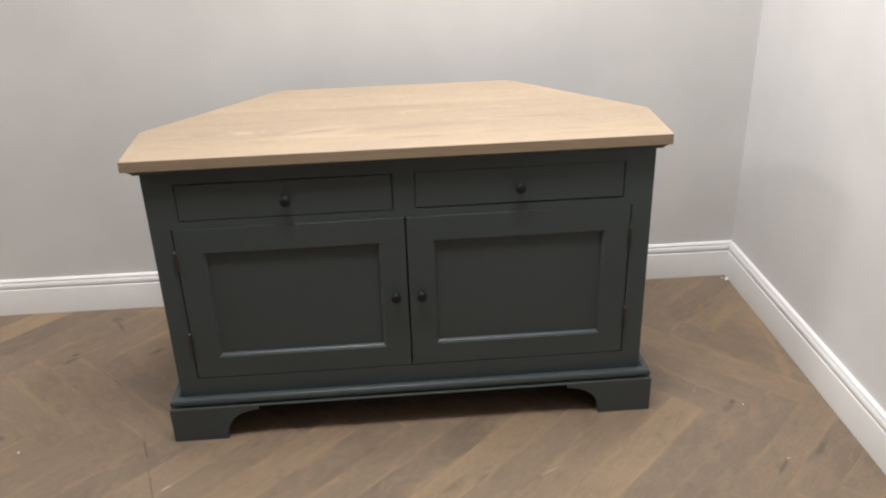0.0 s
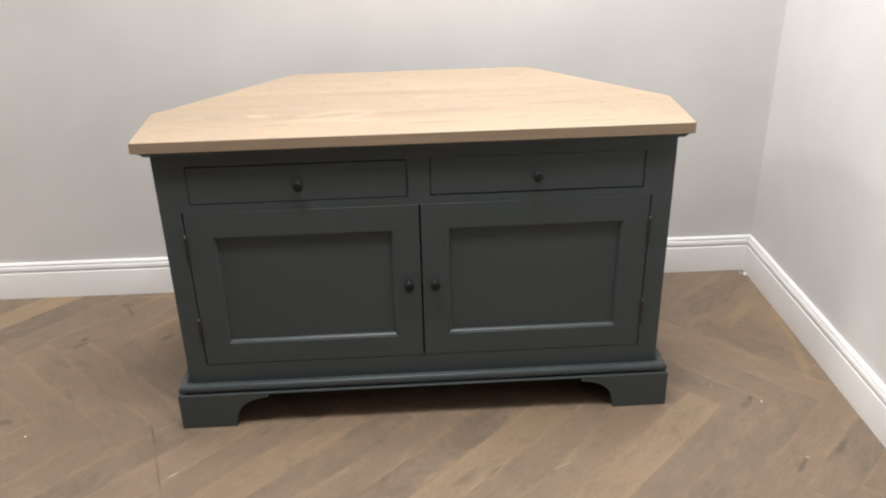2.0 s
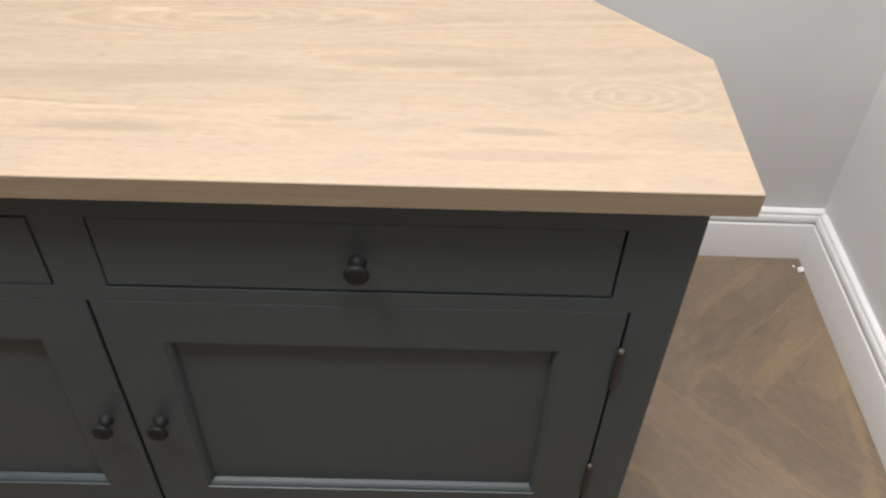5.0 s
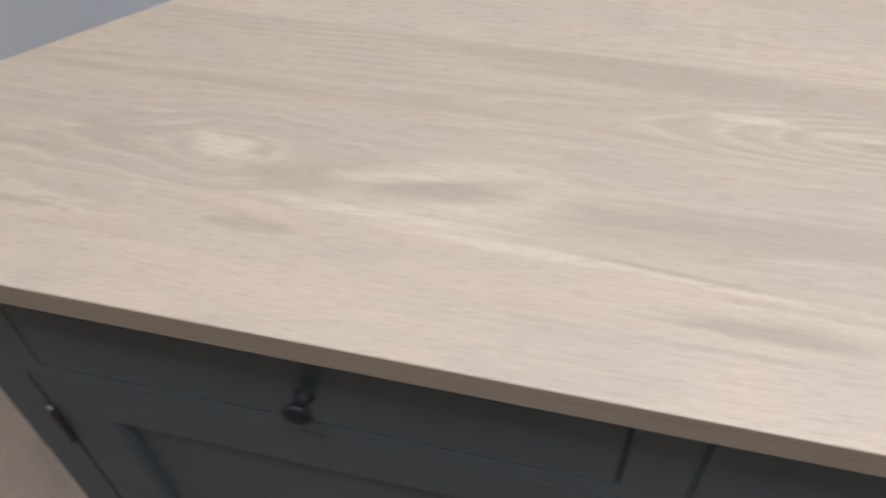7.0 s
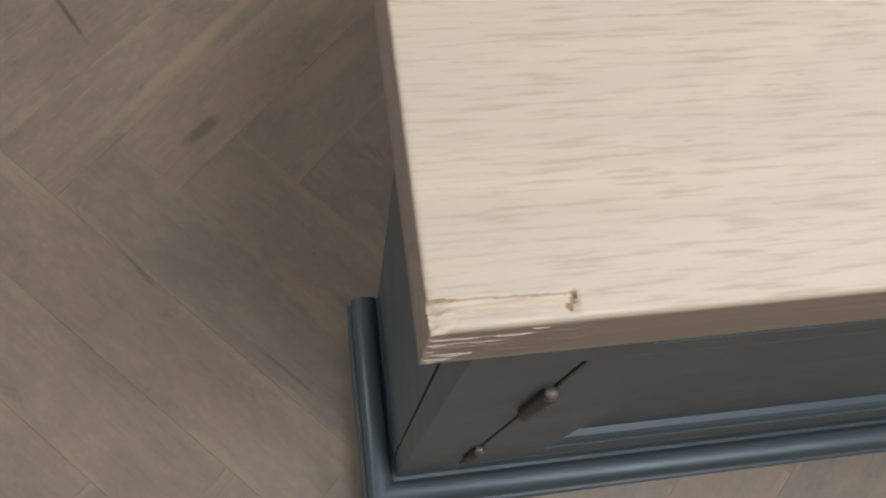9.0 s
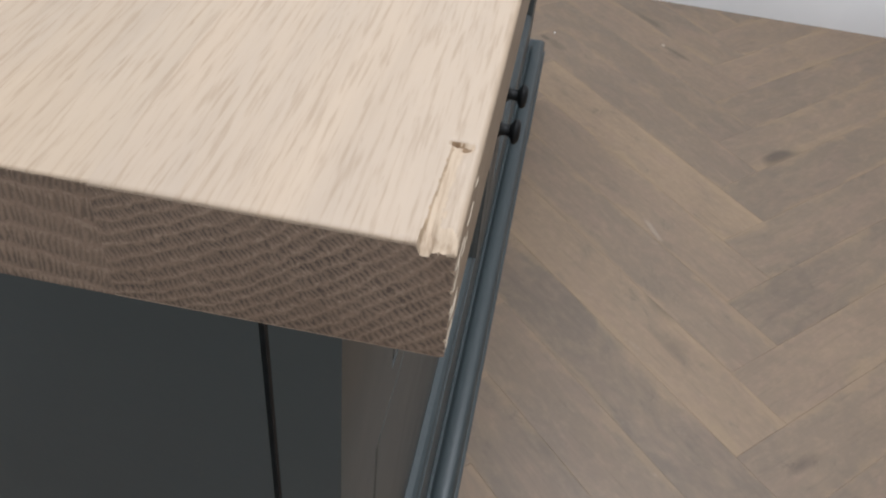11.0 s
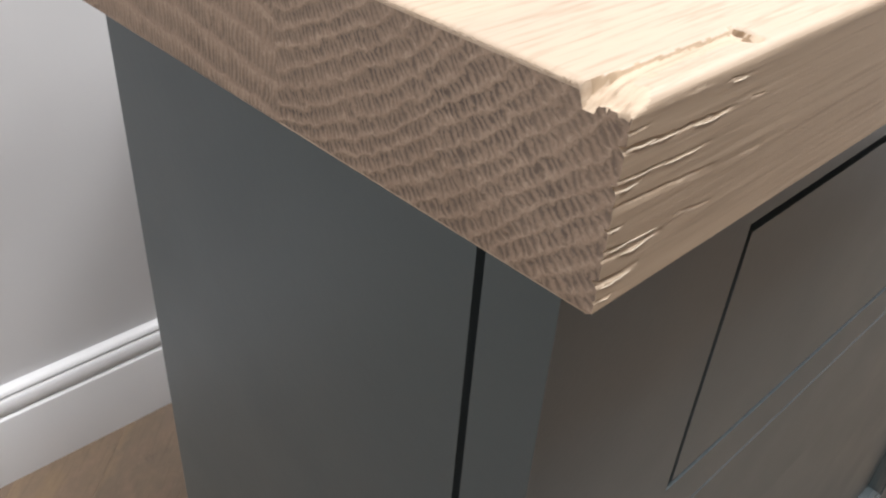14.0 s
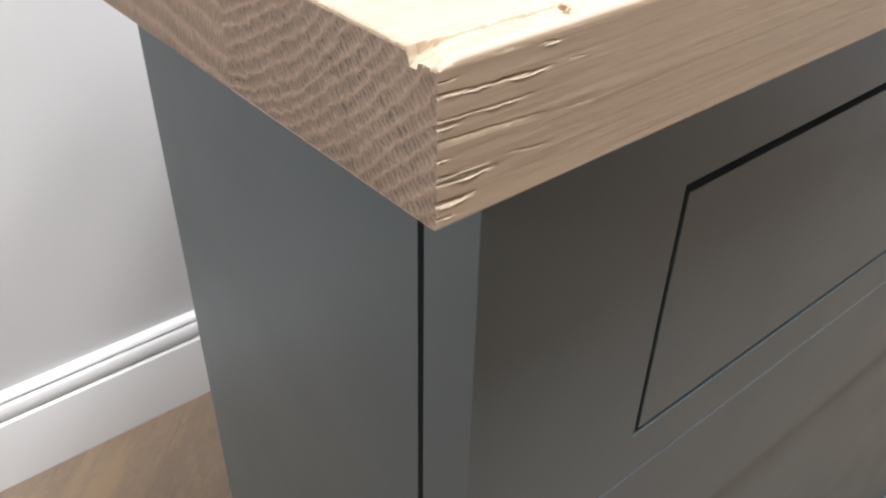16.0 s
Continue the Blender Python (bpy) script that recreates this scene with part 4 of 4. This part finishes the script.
def arris_fuzz():
    """Short torn fibres that stand off the sawn end along its upper arris."""
    rng = random.Random(5)
    verts, faces = [], []
    y = FY + 0.0064
    while y < 0.120:
        y += rng.uniform(0.00003, 0.00016)
        x, z = -half_width(y) + 0.0001, TOPZ - 0.0004
        length, wide = rng.uniform(0.0002, 0.0006), rng.uniform(0.00003, 0.00006)
        up = rng.uniform(0.1, 0.9)
        tip = (x - length * (1.1 - up), y + rng.uniform(-0.0002, 0.0002), z + length * up)
        n = len(verts)
        verts += [(x, y - wide, z), (x, y + wide, z), (x + 0.0001, y, z + 0.0001), tip]
        faces += [(n, n + 1, n + 3), (n + 1, n + 2, n + 3), (n + 2, n, n + 3), (n, n + 2, n + 1)]
    bm = bmesh.new()
    points = [bm.verts.new(p) for p in verts]
    for f in faces:
        bm.faces.new([points[k] for k in f])
    return bm


tagged(part("fibre_fuzz", arris_fuzz(), FUZZ, top, "fine fuzzy oak fibres on the sawn end"), kind="stuff")
cuts = [0.030, 0.084, 0.198, 0.300, 0.398, BKY]
for i, (y0, y1) in enumerate(zip(cuts, cuts[1:])):
    part("oak_board", board(y0, y1), [BOARDS[i + 1], ENDS[i + 1]], top)

# ---- small things on the floor ----
def crumb(at, r, seed, label):
    bm = bmesh.new()
    bmesh.ops.create_icosphere(bm, subdivisions=2, radius=r)
    for v in bm.verts:
        v.co *= 1 + 0.35 * noise.noise(v.co * (1.2 / r) + Vector((seed, 0, 0)))
        v.co.z *= 0.7
    ob = tagged(part("plaster_crumb", bm, CHALK, None, label, smooth=True), category="debris", group="crumbs on the floor")
    ob.location = at


crumb((1.0515, 0.622, 0.0045), 0.0065, 1, "white plaster crumb on the floor in the corner")
crumb((1.042, 0.634, 0.0016), 0.0026, 5, "small white plaster crumb beside the skirting board")
crumb((0.844, -0.038, 0.0012), 0.0020, 3, "small white crumb on the wooden floor")
crumb((-0.978, -0.028, 0.0014), 0.0022, 2, "tiny white crumb on the wooden floor")

# ---- floor: herringbone planks ----
floor = tagged(part("floor", box(LEFT - THICK, WX + THICK, FRONT - THICK, WY + 0.2, -0.03, -0.0035), JOINT), "smoked brown oak herringbone floor", "floor", kind="structure")
PW, PL = 0.090, 0.510
ORIGIN, TURN = Vector((-0.9520, 0.401, 0)), Matrix.Rotation(radians(-0.8), 4, "Z")


def plank_shape():
    bm = box(0.00005, PL - 0.00005, 0.00005, PW - 0.00005, -0.012, 0.0)
    top_edges = [e for e in bm.edges if all(v.co.z > -1e-6 for v in e.verts)]
    bmesh.ops.bevel(bm, geom=top_edges, offset=0.00025, segments=1, affect="EDGES")
    bmesh.ops.recalc_face_normals(bm, faces=bm.faces)
    return bm


def plank_data(bm):
    me = bpy.data.meshes.new("plank")
    bm.to_mesh(me)
    bm.free()
    me.materials.append(PLANK)
    return me


PLANK_MESH = plank_data(plank_shape())
R2 = 1 / math.sqrt(2)
# the lines at which planks are sawn off, just behind the skirting: a place and the way out
SAWN = [(Vector((WX + 0.01, 0, 0)), Vector((1, 0, 0))), (Vector((0, WY + 0.01, 0)), Vector((-WK, 1, 0))), (Vector((LEFT - 0.01, 0, 0)), Vector((-1, 0, 0))), (Vector((0, FRONT - 0.01, 0)), Vector((0, -1, 0)))]


def floor_point(u, v):
    return ORIGIN + TURN @ Vector(((u + v) * R2, (u - v) * R2, 0))


def near(p):
    return p.x > -2.7 and p.y > -2.0


def sawn(bm, place):
    """Cut a plank, in its own space, off at the walls."""
    back = place.inverted()
    for at, out in SAWN:
        cut = bmesh.ops.bisect_plane(bm, geom=bm.verts[:] + bm.edges[:] + bm.faces[:], plane_co=back @ at, plane_no=(back.to_3x3() @ out).normalized(), clear_outer=True)
        edges = [e for e in cut["geom_cut"] if isinstance(e, bmesh.types.BMEdge)]
        if len(edges) > 2:
            bmesh.ops.contextual_create(bm, geom=edges)
    return bm


# planks whose tone stands out: a place on each, and its tone
TONES = [((-1.241, 0.561), 1.0), ((-1.199, 0.465), 0.08), ((-1.45, 0.581), 0.1), ((-1.058, 0.455), 0.35), ((-1.228, 0.327), 0.3), ((-1.001, 0.26), 0.5), ((-0.892, 0.251), 0.55), ((-0.798, 0.308), 0.28), ((-0.732, 0.421), 0.30), ((-0.60, 0.45), 0.62), ((-0.66, 0.559), 0.62), ((-0.547, 0.50), 0.5), ((-0.53, 0.60), 0.75),
         ((-0.655, 0.318), 0.45), ((-0.755, 0.510), 0.85), ((-0.72, 0.60), 0.55), ((-0.86, 0.50), 0.5), ((0.526, -0.183), 0.9), ((0.435, -0.11), 0.6), ((-0.279, -0.105), 0.8), ((0.207, -0.152), 0.85), ((0.665, -0.217), 0.35), ((0.756, -0.322), 0.55), ((-0.036, -0.149), 0.4),
         ((0.889, 0.407), 0.75), ((1.0, 0.199), 0.45), ((0.994, 0.041), 0.7), ((0.996, 0.385), 0.9), ((-1.016, 0.175), 0.5)]
plank_rng = random.Random(11)


def plank_tone(place):
    back = place.inverted()
    tone = plank_rng.uniform(0.16, 0.62)
    for (x, y), fixed in TONES:
        p = back @ Vector((x, y, 0))
        if 0 < p.x < PL and 0 < p.y < PW:
            tone = fixed
    return tone


far_verts, far_faces, far_uvs = [], [], []
corners = [Vector((x, y, 0)) for x in (0, PL) for y in (0, PW)]
for m in range(-14, 6):
    for j in range(-60, 40):
        u0, v0 = j * PW + m * PL, j * PW - m * PL
        for upright in (False, True):
            corner, angle = (floor_point(u0 + PL + PW, v0 + PW), 135) if upright else (floor_point(u0, v0 + PW), 45)
            place = Matrix.Translation(corner) @ TURN @ Matrix.Rotation(radians(angle), 4, "Z")
            spots = [place @ c for c in corners]
            past = [[(p - at).dot(out) > 0 for p in spots] for at, out in SAWN]
            if any(all(row) for row in past):
                continue
            crossing = any(any(row) for row in past)
            if near(place @ Vector((PL / 2, PW / 2, 0))):
                data = plank_data(sawn(plank_shape(), place)) if crossing else PLANK_MESH
                if data.polygons:
                    ob = new("plank", data)
                    ob.parent = floor
                    ob.matrix_basis = place
                    ob.color = (plank_tone(place), 0, 0, 1)
            else:
                bm = sawn(plank_shape(), place) if crossing else plank_shape()
                bm.verts.index_update()
                first = len(far_verts)
                local_xy = [v.co.copy() for v in bm.verts]
                far_verts += [place @ c for c in local_xy]
                for f in bm.faces:
                    far_faces.append([first + v.index for v in f.verts])
                    far_uvs += [c for v in f.verts for c in (local_xy[v.index].x, local_xy[v.index].y)]
                bm.free()
me = bpy.data.meshes.new("far_planks")
me.from_pydata(far_verts, [], far_faces)
me.uv_layers.new(name="plank").data.foreach_set("uv", far_uvs)
me.materials.append(PLANK_FAR)
far = new("far_planks", me)
far.parent = floor
tagged(far, "smoked brown oak herringbone planks in the rest of the room", kind="stuff")
